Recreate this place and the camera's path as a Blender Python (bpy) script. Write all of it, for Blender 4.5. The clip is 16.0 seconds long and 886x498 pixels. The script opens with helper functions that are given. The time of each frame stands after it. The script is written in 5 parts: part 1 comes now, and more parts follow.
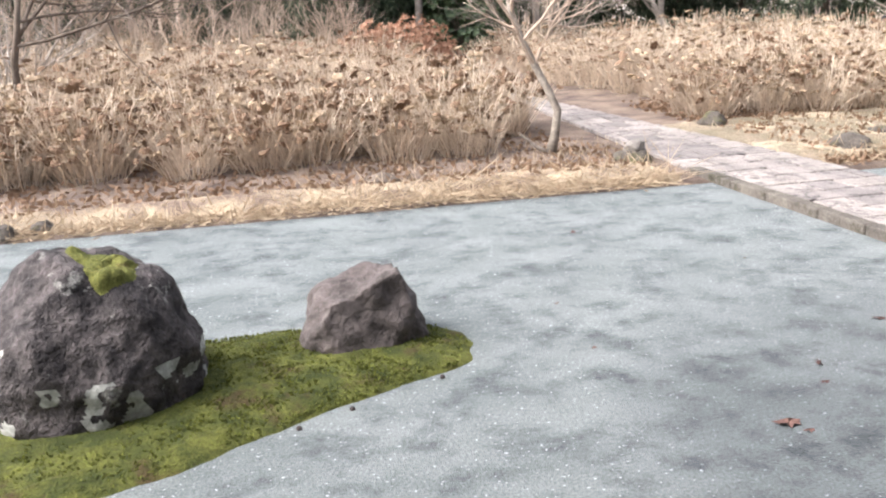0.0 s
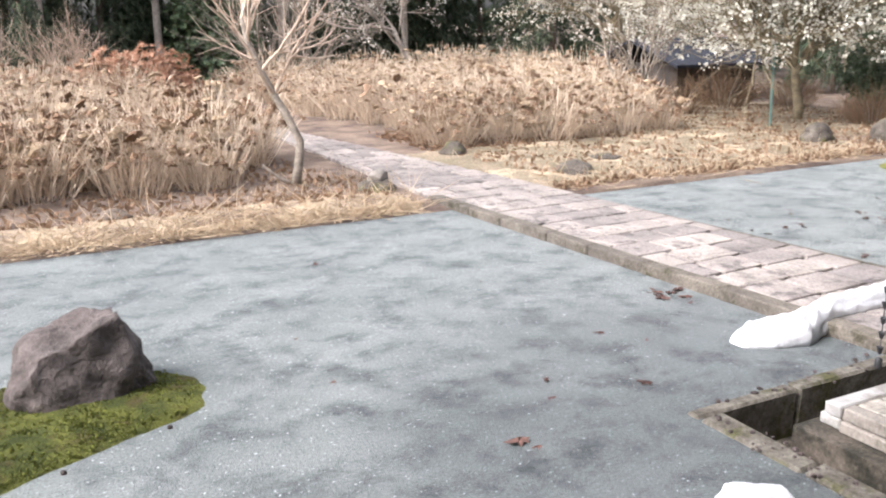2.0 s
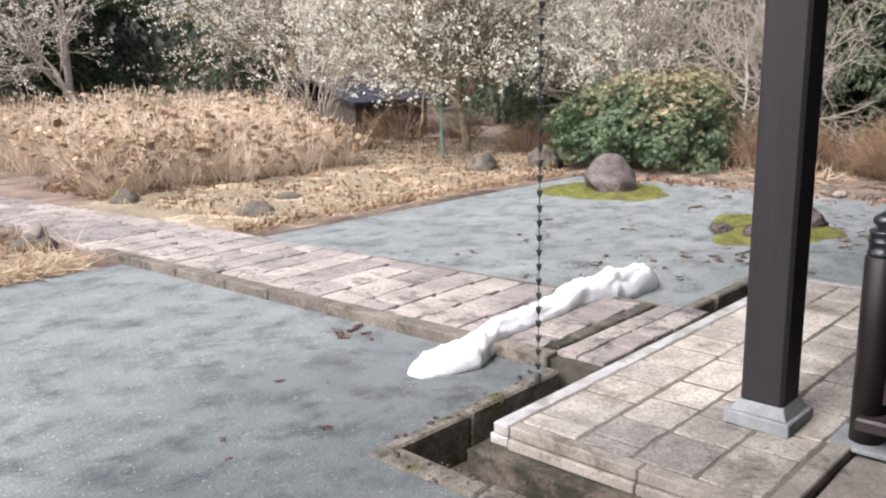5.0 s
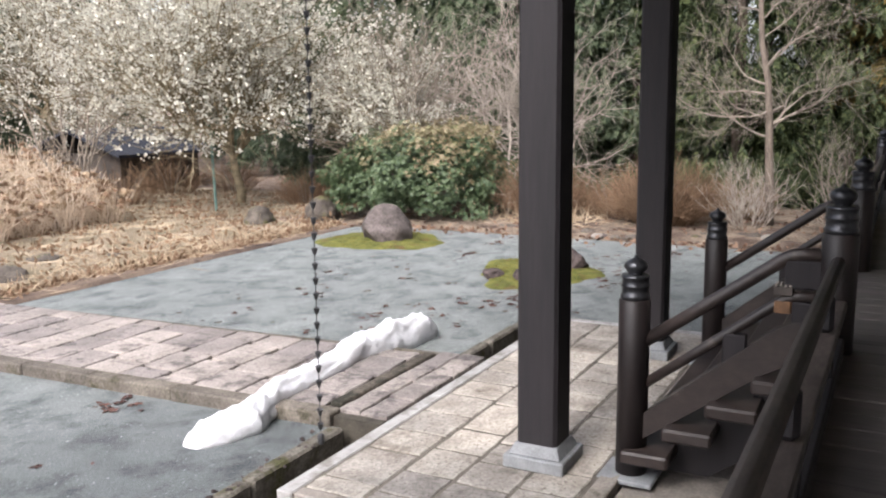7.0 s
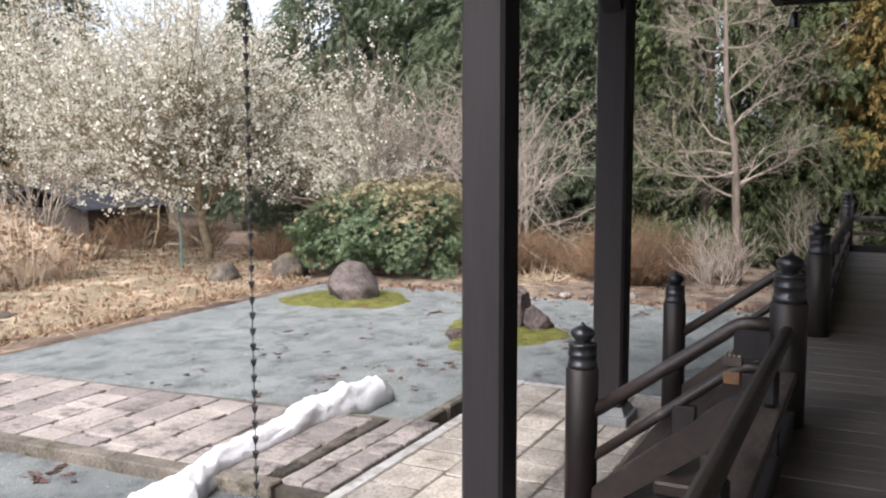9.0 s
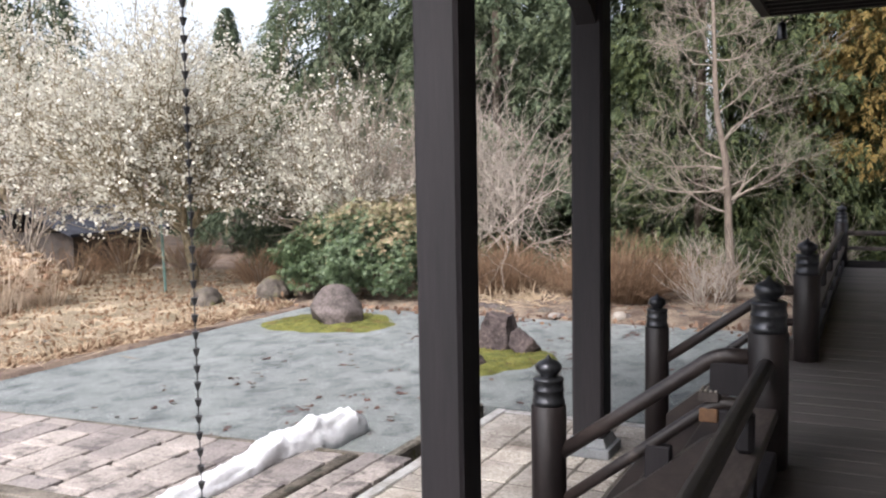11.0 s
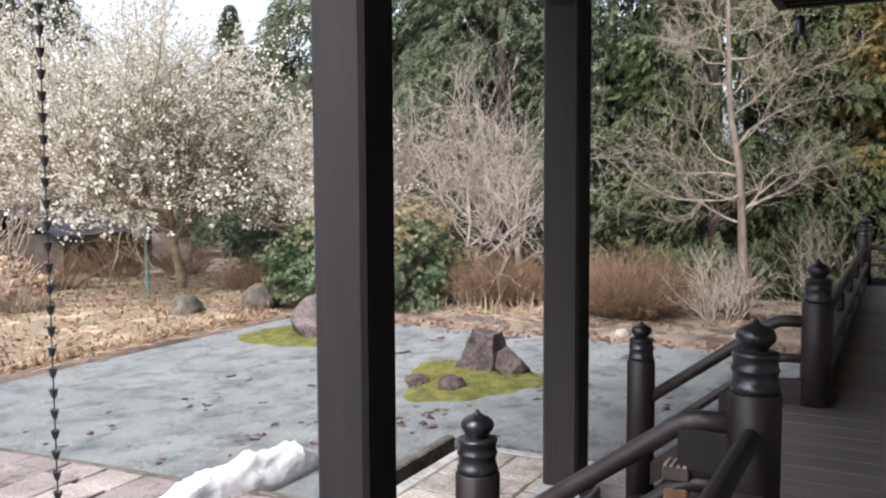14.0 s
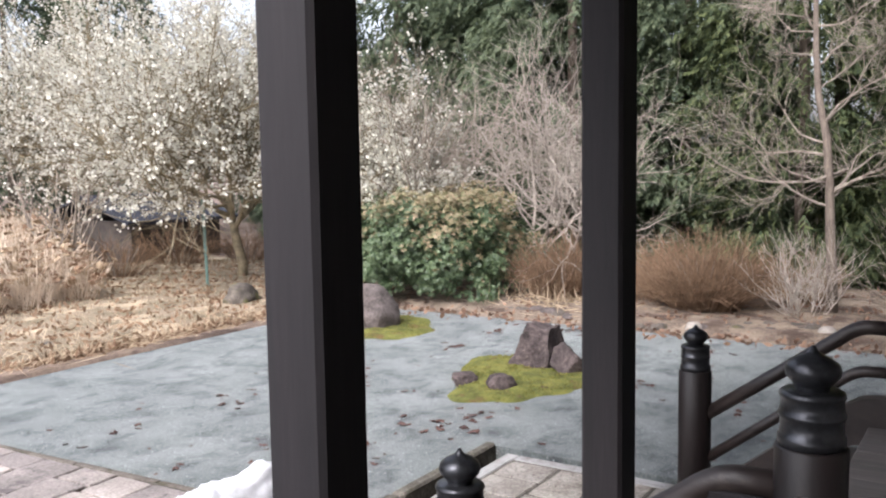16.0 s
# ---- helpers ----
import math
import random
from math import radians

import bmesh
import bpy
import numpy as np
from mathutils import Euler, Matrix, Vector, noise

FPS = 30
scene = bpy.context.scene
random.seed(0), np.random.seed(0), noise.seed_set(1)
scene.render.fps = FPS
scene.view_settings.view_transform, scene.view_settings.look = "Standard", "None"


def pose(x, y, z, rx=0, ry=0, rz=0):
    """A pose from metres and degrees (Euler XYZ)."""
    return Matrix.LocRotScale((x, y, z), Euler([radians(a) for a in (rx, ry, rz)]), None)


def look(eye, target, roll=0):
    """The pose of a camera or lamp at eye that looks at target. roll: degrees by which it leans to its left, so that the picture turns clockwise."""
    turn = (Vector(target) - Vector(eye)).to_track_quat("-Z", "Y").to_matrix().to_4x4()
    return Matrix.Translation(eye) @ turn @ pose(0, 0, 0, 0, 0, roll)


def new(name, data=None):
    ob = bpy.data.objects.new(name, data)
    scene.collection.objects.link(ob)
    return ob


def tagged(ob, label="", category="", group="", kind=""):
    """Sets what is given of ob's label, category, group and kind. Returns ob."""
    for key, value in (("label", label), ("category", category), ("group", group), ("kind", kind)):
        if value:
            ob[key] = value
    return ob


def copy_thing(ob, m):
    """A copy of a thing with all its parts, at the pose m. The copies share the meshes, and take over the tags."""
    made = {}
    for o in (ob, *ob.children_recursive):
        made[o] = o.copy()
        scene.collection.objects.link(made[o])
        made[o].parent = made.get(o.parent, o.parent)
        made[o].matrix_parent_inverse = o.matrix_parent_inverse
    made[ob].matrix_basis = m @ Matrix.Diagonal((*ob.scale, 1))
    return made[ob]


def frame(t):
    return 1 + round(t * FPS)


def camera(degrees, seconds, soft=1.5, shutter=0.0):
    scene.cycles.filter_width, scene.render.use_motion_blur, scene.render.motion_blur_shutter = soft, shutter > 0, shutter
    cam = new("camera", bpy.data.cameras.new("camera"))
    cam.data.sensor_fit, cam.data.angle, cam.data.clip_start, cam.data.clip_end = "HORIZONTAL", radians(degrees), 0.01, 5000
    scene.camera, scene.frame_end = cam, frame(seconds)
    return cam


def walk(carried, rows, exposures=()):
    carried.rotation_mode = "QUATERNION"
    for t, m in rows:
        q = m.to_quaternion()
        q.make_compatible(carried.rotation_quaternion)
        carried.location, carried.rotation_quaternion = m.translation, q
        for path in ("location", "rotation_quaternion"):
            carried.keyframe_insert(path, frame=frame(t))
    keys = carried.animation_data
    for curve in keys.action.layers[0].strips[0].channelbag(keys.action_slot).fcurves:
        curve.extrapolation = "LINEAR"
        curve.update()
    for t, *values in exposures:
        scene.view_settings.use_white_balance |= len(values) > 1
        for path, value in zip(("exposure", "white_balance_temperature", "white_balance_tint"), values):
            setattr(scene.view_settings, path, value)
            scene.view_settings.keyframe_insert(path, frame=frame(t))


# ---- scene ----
cam = camera(53.7, 16.0, soft=2.1)
PATH = [
    (0, (0.214, 0.079, 2.304), (0.609, 1.96, 1.749), -2.2),
    (0.5, (0.239, 0.113, 2.287), (0.775, 1.959, 1.737), -2.4),
    (1, (0.289, 0.163, 2.263), (0.948, 1.969, 1.714), -1.9),
    (1.5, (0.363, 0.154, 2.274), (1.141, 1.92, 1.748), -0.2),
    (2, (0.437, 0.145, 2.279), (1.345, 1.855, 1.779), -0.5),
    (2.5, (0.502, 0.131, 2.279), (1.524, 1.781, 1.797), -0.4),
    (3, (0.551, 0.123, 2.282), (1.664, 1.716, 1.812), -0.2),
    (3.5, (0.581, 0.111, 2.29), (1.756, 1.663, 1.83), 0.1),
    (4, (0.623, 0.108, 2.278), (1.856, 1.619, 1.832), 0.2),
    (4.5, (0.667, 0.109, 2.29), (1.999, 1.535, 1.852), -0.2),
    (5, (0.709, 0.13, 2.307), (2.158, 1.441, 1.88), -0.8),
    (5.2, (0.723, 0.133, 2.315), (2.212, 1.402, 1.899), -1.0),
    (7.5, (0.811, 0.117, 2.377), (2.589, 0.982, 2.081), -0.1),
    (8, (0.885, 0.086, 2.391), (2.673, 0.948, 2.143), 0.3),
    (8.5, (0.972, 0.052, 2.387), (2.766, 0.907, 2.161), 0.3),
    (9, (1.041, 0.006, 2.395), (2.825, 0.888, 2.193), -0.1),
    (9.5, (1.116, -0.008, 2.403), (2.918, 0.837, 2.202), -0.8),
    (12, (1.819, -0.079, 2.42), (3.597, 0.826, 2.278), -1.0),
    (12.5, (1.995, -0.048, 2.416), (3.788, 0.83, 2.295), -0.5),
    (13, (2.186, -0.018, 2.426), (4.001, 0.817, 2.337), -0.8),
    (13.5, (2.397, -0.042, 2.411), (4.188, 0.841, 2.286), -0.6),
    (14, (2.61, -0.068, 2.418), (4.375, 0.861, 2.265), -0.3),
    (14.5, (2.806, -0.065, 2.412), (4.588, 0.833, 2.283), -0.4),
    (15, (3.041, -0.03, 2.427), (4.82, 0.875, 2.303), -0.3),
    (15.5, (3.265, -0.039, 2.414), (4.976, 0.988, 2.282), -0.7),
    (16, (3.454, -0.042, 2.412), (5.12, 1.048, 2.223), -0.9),
]
walk(cam, [(t, look(eye, target, roll)) for t, eye, target, roll in PATH], [(0.0, 1.10, 6220, 12), (4.0, 0.90, 6220, 14), (8.0, 0.72, 6280, 13), (16.0, 0.84, 6120, 14)])

# ---- light ----
SUN_EL, SUN_AZ = radians(49), radians(272)      # azimuth clockwise from +y
world = bpy.data.worlds.new("sky")
scene.world = world
world.use_nodes = True
wn, wl = world.node_tree.nodes, world.node_tree.links
sky = wn.new("ShaderNodeTexSky")
sky.sky_type, sky.sun_disc = "NISHITA", False
sky.sun_elevation, sky.sun_rotation = SUN_EL, SUN_AZ
sky.air_density, sky.dust_density, sky.ozone_density = 1.0, 6.0, 1.0
pale = wn.new("ShaderNodeHueSaturation")
pale.inputs["Saturation"].default_value = 0.38
pale.inputs["Value"].default_value = 1.7
wl.new(sky.outputs[0], pale.inputs["Color"])
wl.new(pale.outputs[0], wn["Background"].inputs["Color"])
wn["Background"].inputs["Strength"].default_value = 0.15
sun = new("sun", bpy.data.lights.new("sun", "SUN"))
sun.data.energy, sun.data.angle, sun.data.color = 1.25, radians(28), (1.0, 0.97, 0.93)
sun_from = Vector((math.sin(SUN_AZ) * math.cos(SUN_EL), math.cos(SUN_AZ) * math.cos(SUN_EL), math.sin(SUN_EL)))
sun.matrix_world = look(sun_from * 60, (0, 0, 0))


# ---- materials ----
def mat(name, a, b, scale=4.0, rough=0.85, bump=0.25, fine=70.0, speck=0.25, third=None, third_scale=1.0, third_at=0.58, third_soft=0.1, vary=0.0, island=False, fleck=None, metal=0.0, stretch=(1, 1, 1), depth=0.01, sheer=0.0, sheen=0.0):
    """Two colours mixed by a coarse noise, a third in patches, fine grain in colour and relief."""
    m = bpy.data.materials.new(name)
    m.use_nodes = True
    n, l = m.node_tree.nodes, m.node_tree.links
    bsdf = n["Principled BSDF"]
    geo = n.new("ShaderNodeNewGeometry")
    mp = n.new("ShaderNodeMapping")
    mp.inputs["Scale"].default_value = stretch
    l.new(geo.outputs["Position"], mp.inputs["Vector"])

    def noise_at(s, detail, rg=0.6):
        t = n.new("ShaderNodeTexNoise")
        t.inputs["Scale"].default_value, t.inputs["Detail"].default_value, t.inputs["Roughness"].default_value = s, detail, rg
        l.new(mp.outputs[0], t.inputs["Vector"])
        return t.outputs["Fac"]

    def ramp(fac, lo, hi, ca, cb):
        r = n.new("ShaderNodeValToRGB")
        r.color_ramp.elements[0].position, r.color_ramp.elements[1].position = lo, hi
        r.color_ramp.elements[0].color, r.color_ramp.elements[1].color = (*ca, 1), (*cb, 1)
        l.new(fac, r.inputs[0])
        return r.outputs[0]

    def mix(kind, fac, p, q):
        x = n.new("ShaderNodeMix")
        x.data_type, x.blend_type = "RGBA", kind
        if isinstance(fac, float):
            x.inputs[0].default_value = fac
        else:
            l.new(fac, x.inputs[0])
        l.new(p, x.inputs[6])
        l.new(q, x.inputs[7])
        return x.outputs[2]

    if island or vary:
        src = geo.outputs["Random Per Island"] if island else n.new("ShaderNodeObjectInfo").outputs["Random"]
    if island:
        col = ramp(src, 0.0, 1.0, a, b)
    else:
        col = ramp(noise_at(scale, 4), 0.36, 0.64, a, b)
    if third:
        mask = ramp(noise_at(third_scale, 6, 0.7), third_at, third_at + third_soft, (0, 0, 0), (1, 1, 1))
        c3 = n.new("ShaderNodeRGB")
        c3.outputs[0].default_value = (*third, 1)
        col = mix("MIX", mask, col, c3.outputs[0])
    grain = noise_at(fine, 3, 0.7)
    col = mix("MULTIPLY", 1.0, col, ramp(grain, 0.25, 0.75, (1 - speck,) * 3, (1 + speck * 0.3,) * 3))
    if fleck:
        c4 = n.new("ShaderNodeRGB")
        c4.outputs[0].default_value = (*fleck[0], 1)
        col = mix("MIX", ramp(noise_at(fleck[1], 1), fleck[2], fleck[2] + 0.05, (0, 0, 0), (1, 1, 1)), col, c4.outputs[0])
    if vary:
        col = mix("MULTIPLY", 1.0, col, ramp(src, 0.0, 1.0, (1 - vary * 0.95, 1 - vary, 1 - vary * 0.97), (1 + vary * 0.5, 1 + vary * 0.4, 1 + vary * 0.3)))
    l.new(col, bsdf.inputs["Base Color"])
    bsdf.inputs["Roughness"].default_value, bsdf.inputs["Metallic"].default_value = rough, metal
    if rough > 0.75:
        bsdf.inputs["Specular IOR Level"].default_value = 0.25
    if sheen:
        bsdf.inputs["Sheen Weight"].default_value, bsdf.inputs["Sheen Roughness"].default_value = sheen, 0.45
    if bump:
        bm_ = n.new("ShaderNodeBump")
        bm_.inputs["Strength"].default_value, bm_.inputs["Distance"].default_value = bump, depth
        l.new(grain, bm_.inputs["Height"])
        l.new(bm_.outputs[0], bsdf.inputs["Normal"])
    if sheer:
        tr = n.new("ShaderNodeBsdfTranslucent")
        l.new(col, tr.inputs["Color"])
        mx = n.new("ShaderNodeMixShader")
        mx.inputs[0].default_value = sheer
        l.new(bsdf.outputs[0], mx.inputs[1])
        l.new(tr.outputs[0], mx.inputs[2])
        l.new(mx.outputs[0], n["Material Output"].inputs["Surface"])
    return m


M_GRAVEL = mat("grey_green_gravel", (0.164, 0.185, 0.180), (0.238, 0.260, 0.253), 1.1, 0.95, 1.0, 55, 0.66, fleck=((0.46, 0.49, 0.49), 34, 0.68), third=(0.060, 0.073, 0.078), third_scale=2.3, third_at=0.475, third_soft=0.19, stretch=(1, 1.15, 1), depth=0.02, sheen=0.13)
def darken_round(m, centre, radius, strength):
    """A ragged dark area on the ground round a place: base colour darkened inside a wavering outline."""
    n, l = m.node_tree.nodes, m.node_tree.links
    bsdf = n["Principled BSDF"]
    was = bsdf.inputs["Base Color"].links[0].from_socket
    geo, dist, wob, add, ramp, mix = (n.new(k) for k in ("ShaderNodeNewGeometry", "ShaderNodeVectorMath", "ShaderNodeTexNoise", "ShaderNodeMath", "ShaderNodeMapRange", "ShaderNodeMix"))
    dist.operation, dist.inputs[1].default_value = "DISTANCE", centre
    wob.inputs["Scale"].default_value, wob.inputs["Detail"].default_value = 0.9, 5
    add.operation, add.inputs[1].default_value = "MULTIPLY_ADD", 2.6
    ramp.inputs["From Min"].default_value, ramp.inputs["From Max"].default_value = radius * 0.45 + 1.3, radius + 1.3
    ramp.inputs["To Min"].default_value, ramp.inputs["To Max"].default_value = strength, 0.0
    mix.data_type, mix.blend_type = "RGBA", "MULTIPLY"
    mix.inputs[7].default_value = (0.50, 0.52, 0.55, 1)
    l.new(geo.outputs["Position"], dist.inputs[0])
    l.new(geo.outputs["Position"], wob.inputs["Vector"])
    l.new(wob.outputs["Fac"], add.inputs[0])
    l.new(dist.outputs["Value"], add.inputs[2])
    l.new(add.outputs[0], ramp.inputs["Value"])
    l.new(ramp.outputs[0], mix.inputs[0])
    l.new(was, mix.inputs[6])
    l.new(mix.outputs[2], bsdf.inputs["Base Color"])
# roof shade near the porch, with damp by the drain, painted into the gravel colour
darken_round(M_GRAVEL, (4.3, 3.2, 0.0), 3.0, 0.85)
M_SOIL = mat("garden_soil", (0.115, 0.083, 0.068), (0.26, 0.195, 0.15), 1.6, 0.95, 0.6, 40, 0.5, third=(0.075, 0.055, 0.046), third_scale=1.1, depth=0.03)
M_STRAW = mat("straw_mulch", (0.36, 0.28, 0.195), (0.60, 0.485, 0.335), 0.7, 0.95, 0.9, 30, 0.65, third=(0.22, 0.158, 0.118), third_scale=0.9, third_at=0.46, third_soft=0.12, depth=0.04)
M_LITTERED = mat("littered_earth", (0.155, 0.115, 0.088), (0.31, 0.245, 0.185), 2.2, 0.95, 0.9, 30, 0.55, third=(0.09, 0.06, 0.046), third_scale=2.0, third_at=0.5, depth=0.04)
M_MOSSY = mat("thin_winter_grass", (0.31, 0.245, 0.175), (0.205, 0.17, 0.112), 1.7, 0.95, 0.9, 28, 0.65, third=(0.50, 0.405, 0.285), third_scale=1.2, third_at=0.51, depth=0.03)
M_PATH = mat("pinkish_flagstone", (0.255, 0.231, 0.215), (0.375, 0.338, 0.315), 2.4, 0.85, 0.7, 45, 0.5, third=(0.15, 0.135, 0.13), third_scale=5.0, third_at=0.52, third_soft=0.10, vary=0.32)
M_PAD = mat("beige_flagstone", (0.38, 0.345, 0.30), (0.55, 0.51, 0.45), 4.0, 0.85, 0.9, 38, 0.5, third=(0.17, 0.145, 0.12), third_scale=1.7, third_at=0.55, third_soft=0.16, fleck=((0.18, 0.155, 0.13), 42, 0.65), vary=0.25)
# flagstones darker towards the west end, fading out eastward
darken_round(M_PAD, (4.5, 2.2, 0.09), 1.9, 0.75)
M_KERB = mat("weathered_kerb", (0.33, 0.30, 0.265), (0.235, 0.21, 0.185), 4.0, 0.9, 0.5, 50, 0.4, third=(0.13, 0.115, 0.09), third_scale=2.2, third_at=0.56, vary=0.15)
M_KERBD = mat("mossy_path_kerb", (0.195, 0.172, 0.146), (0.118, 0.104, 0.088), 4.0, 0.9, 0.8, 40, 0.55, third=(0.060, 0.055, 0.034), third_scale=3.0, third_at=0.52, third_soft=0.12, vary=0.15)
M_PALE = mat("pale_granite", (0.43, 0.42, 0.41), (0.32, 0.31, 0.295), 6.0, 0.8, 0.3, 90, 0.2, third=(0.17, 0.152, 0.13), third_scale=3.0, third_at=0.50, third_soft=0.2, vary=0.12)
M_LIP = mat("mossy_drain_lip", (0.19, 0.172, 0.145), (0.095, 0.084, 0.068), 7.0, 0.9, 1.0, 36, 0.6, third=(0.075, 0.072, 0.032), third_scale=4.0, third_at=0.52)
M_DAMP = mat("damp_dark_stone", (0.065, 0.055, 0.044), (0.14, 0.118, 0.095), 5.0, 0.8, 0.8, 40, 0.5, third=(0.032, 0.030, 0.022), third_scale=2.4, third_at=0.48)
M_JOINT = mat("dirt_filled_joint", (0.10, 0.088, 0.072), (0.15, 0.132, 0.11), 6.0, 0.95, 0.4)
M_BED = mat("dark_joint_earth", (0.045, 0.04, 0.032), (0.085, 0.075, 0.06), 6.0, 0.95, 0.4)
M_GREYSTONE = mat("grey_cut_stone", (0.20, 0.205, 0.215), (0.27, 0.28, 0.29), 7.0, 0.75, 0.3, 90, 0.3)
M_WOOD = mat("dark_stained_wood", (0.0098, 0.0076, 0.0098), (0.0165, 0.0126, 0.0150), 6.0, 0.72, 0.35, 40, 0.4, stretch=(1, 1, 0.08), depth=0.004)
M_WOODR = mat("worn_rail_wood", (0.020, 0.0145, 0.0138), (0.048, 0.035, 0.031), 5.0, 0.46, 0.4, 45, 0.45, third=(0.10, 0.08, 0.07), third_scale=7.0, third_at=0.62, third_soft=0.08, stretch=(0.3, 0.3, 0.6), depth=0.004)
M_NEWEL = mat("dark_newel_wood", (0.010, 0.0068, 0.0070), (0.021, 0.0142, 0.0138), 6.0, 0.5, 0.35, 45, 0.4, third=(0.034, 0.023, 0.021), third_scale=5.0, third_at=0.6, stretch=(1, 1, 0.25), depth=0.004)
M_WORN = mat("greyed_stair_wood", (0.050, 0.039, 0.034), (0.105, 0.083, 0.072), 5.0, 0.55, 0.4, 40, 0.45, third=(0.028, 0.021, 0.018), third_scale=3.5, third_at=0.55, stretch=(0.3, 1, 1), depth=0.004)
M_BOARD = mat("weathered_floor_board", (0.118, 0.108, 0.101), (0.185, 0.168, 0.158), 3.0, 0.55, 0.4, 30, 0.35, stretch=(1, 0.1, 1), vary=0.22, depth=0.004)
M_CAP = mat("blackened_bronze", (0.040, 0.041, 0.046), (0.085, 0.087, 0.095), 8.0, 0.32, 0.1, 60, 0.3, metal=0.7)
M_CHAIN = mat("dark_chain_metal", (0.04, 0.04, 0.042), (0.085, 0.085, 0.09), 20.0, 0.45, 0.1, metal=0.5)
M_RAW = mat("bare_cut_wood", (0.26, 0.145, 0.078), (0.15, 0.085, 0.05), 20.0, 0.8, 0.3)
M_SNOW = mat("old_snow", (0.56, 0.56, 0.585), (0.70, 0.70, 0.72), 5.0, 0.7, 0.5, 30, 0.12, third=(0.56, 0.555, 0.57), third_scale=5.0, third_at=0.6, depth=0.02)
M_ROCKD = mat("lichened_boulder", (0.038, 0.033, 0.033), (0.135, 0.115, 0.110), 6.0, 0.9, 1.0, 22, 0.65, third=(0.30, 0.285, 0.26), third_scale=5.0, third_at=0.60, third_soft=0.05, depth=0.05)
M_ROCKB = mat("brown_grey_rock", (0.078, 0.065, 0.060), (0.160, 0.133, 0.124), 5.0, 0.9, 0.9, 24, 0.55, third=(0.10, 0.082, 0.076), third_scale=3.0, third_at=0.55, depth=0.03)
M_ROCKK = mat("dark_angular_rock", (0.055, 0.043, 0.041), (0.115, 0.089, 0.084), 5.0, 0.9, 1.0, 20, 0.6, third=(0.035, 0.028, 0.027), third_scale=4.0, third_at=0.56, depth=0.04)
M_MOSS = mat("green_moss", (0.048, 0.060, 0.012), (0.155, 0.162, 0.034), 5.0, 0.95, 1.0, 55, 0.65, third=(0.085, 0.058, 0.024), third_scale=3.2, third_at=0.53, third_soft=0.12, depth=0.03)
M_MOSSY2 = mat("yellow_moss", (0.105, 0.118, 0.028), (0.235, 0.232, 0.058), 5.0, 0.95, 1.0, 60, 0.6, third=(0.17, 0.115, 0.045), third_scale=3.6, third_at=0.54, depth=0.03)
M_BARKG = mat("pale_grey_bark", (0.46, 0.40, 0.345), (0.31, 0.265, 0.225), 9.0, 0.9, 0.6, 40, 0.4)
M_BARKM = mat("pale_maple_bark", (0.36, 0.31, 0.255), (0.20, 0.165, 0.135), 9.0, 0.9, 0.5, 40, 0.35)
M_BARKB = mat("grey_brown_bark", (0.23, 0.185, 0.15), (0.14, 0.112, 0.092), 7.0, 0.9, 0.6, 40, 0.4, stretch=(1, 1, 0.3))
M_BARKD = mat("dark_bark", (0.11, 0.085, 0.065), (0.19, 0.15, 0.12), 8.0, 0.95, 0.6, 40, 0.4, stretch=(1, 1, 0.3))
M_TWIG = mat("brown_twig", (0.115, 0.072, 0.045), (0.275, 0.182, 0.115), 8.0, 0.95, 0.0, island=True)
M_STEM = mat("dry_hydrangea_stem", (0.54, 0.42, 0.31), (0.90, 0.78, 0.63), 8.0, 0.95, 0.0, island=True, sheer=0.3)
M_HEAD = mat("dry_hydrangea_head", (0.27, 0.19, 0.12), (0.50, 0.385, 0.265), 8.0, 0.95, 0.0, island=True, vary=0.0, sheer=0.2)
M_HEADD = mat("dark_hydrangea_head", (0.15, 0.092, 0.056), (0.32, 0.212, 0.14), 8.0, 0.95, 0.0, island=True, sheer=0.2)
M_DRY = mat("dry_grass_blade", (0.34, 0.25, 0.165), (0.60, 0.48, 0.34), 8.0, 0.95, 0.0, island=True, sheer=0.2)
M_LITTER = mat("russet_leaf", (0.075, 0.043, 0.037), (0.15, 0.087, 0.072), 30.0, 0.85, 0.0, vary=0.4)
M_SHED_LEAF = mat("shed_brown_leaf", (0.11, 0.064, 0.046), (0.30, 0.19, 0.13), 3.0, 0.9, 0.0, island=True, sheer=0.1)
M_CONIF = mat("cypress_foliage", (0.043, 0.069, 0.027), (0.112, 0.136, 0.052), 3.0, 0.75, 0.0, island=True, vary=0.25, sheer=0.4)
M_CONIFB = mat("blue_green_cypress_foliage", (0.066, 0.100, 0.056), (0.158, 0.190, 0.108), 3.0, 0.75, 0.0, island=True, vary=0.2, sheer=0.4)
M_CONIFD = mat("dark_cedar_foliage", (0.058, 0.088, 0.052), (0.130, 0.165, 0.098), 3.0, 0.75, 0.0, island=True, vary=0.25, sheer=0.4)
M_CONIFO = mat("rusty_cypress_foliage", (0.14, 0.10, 0.032), (0.26, 0.19, 0.065), 3.0, 0.8, 0.0, island=True, sheer=0.3)
M_LEAF = mat("glossy_shrub_leaf", (0.030, 0.058, 0.025), (0.118, 0.162, 0.072), 3.0, 0.5, 0.0, island=True, sheer=0.2)
M_BRONZE = mat("bronzed_new_leaf", (0.135, 0.15, 0.060), (0.33, 0.24, 0.155), 3.0, 0.55, 0.0, island=True, sheer=0.2)
M_RED = mat("red_winter_leaf", (0.34, 0.18, 0.115), (0.54, 0.33, 0.22), 3.0, 0.8, 0.0, island=True, sheer=0.25)
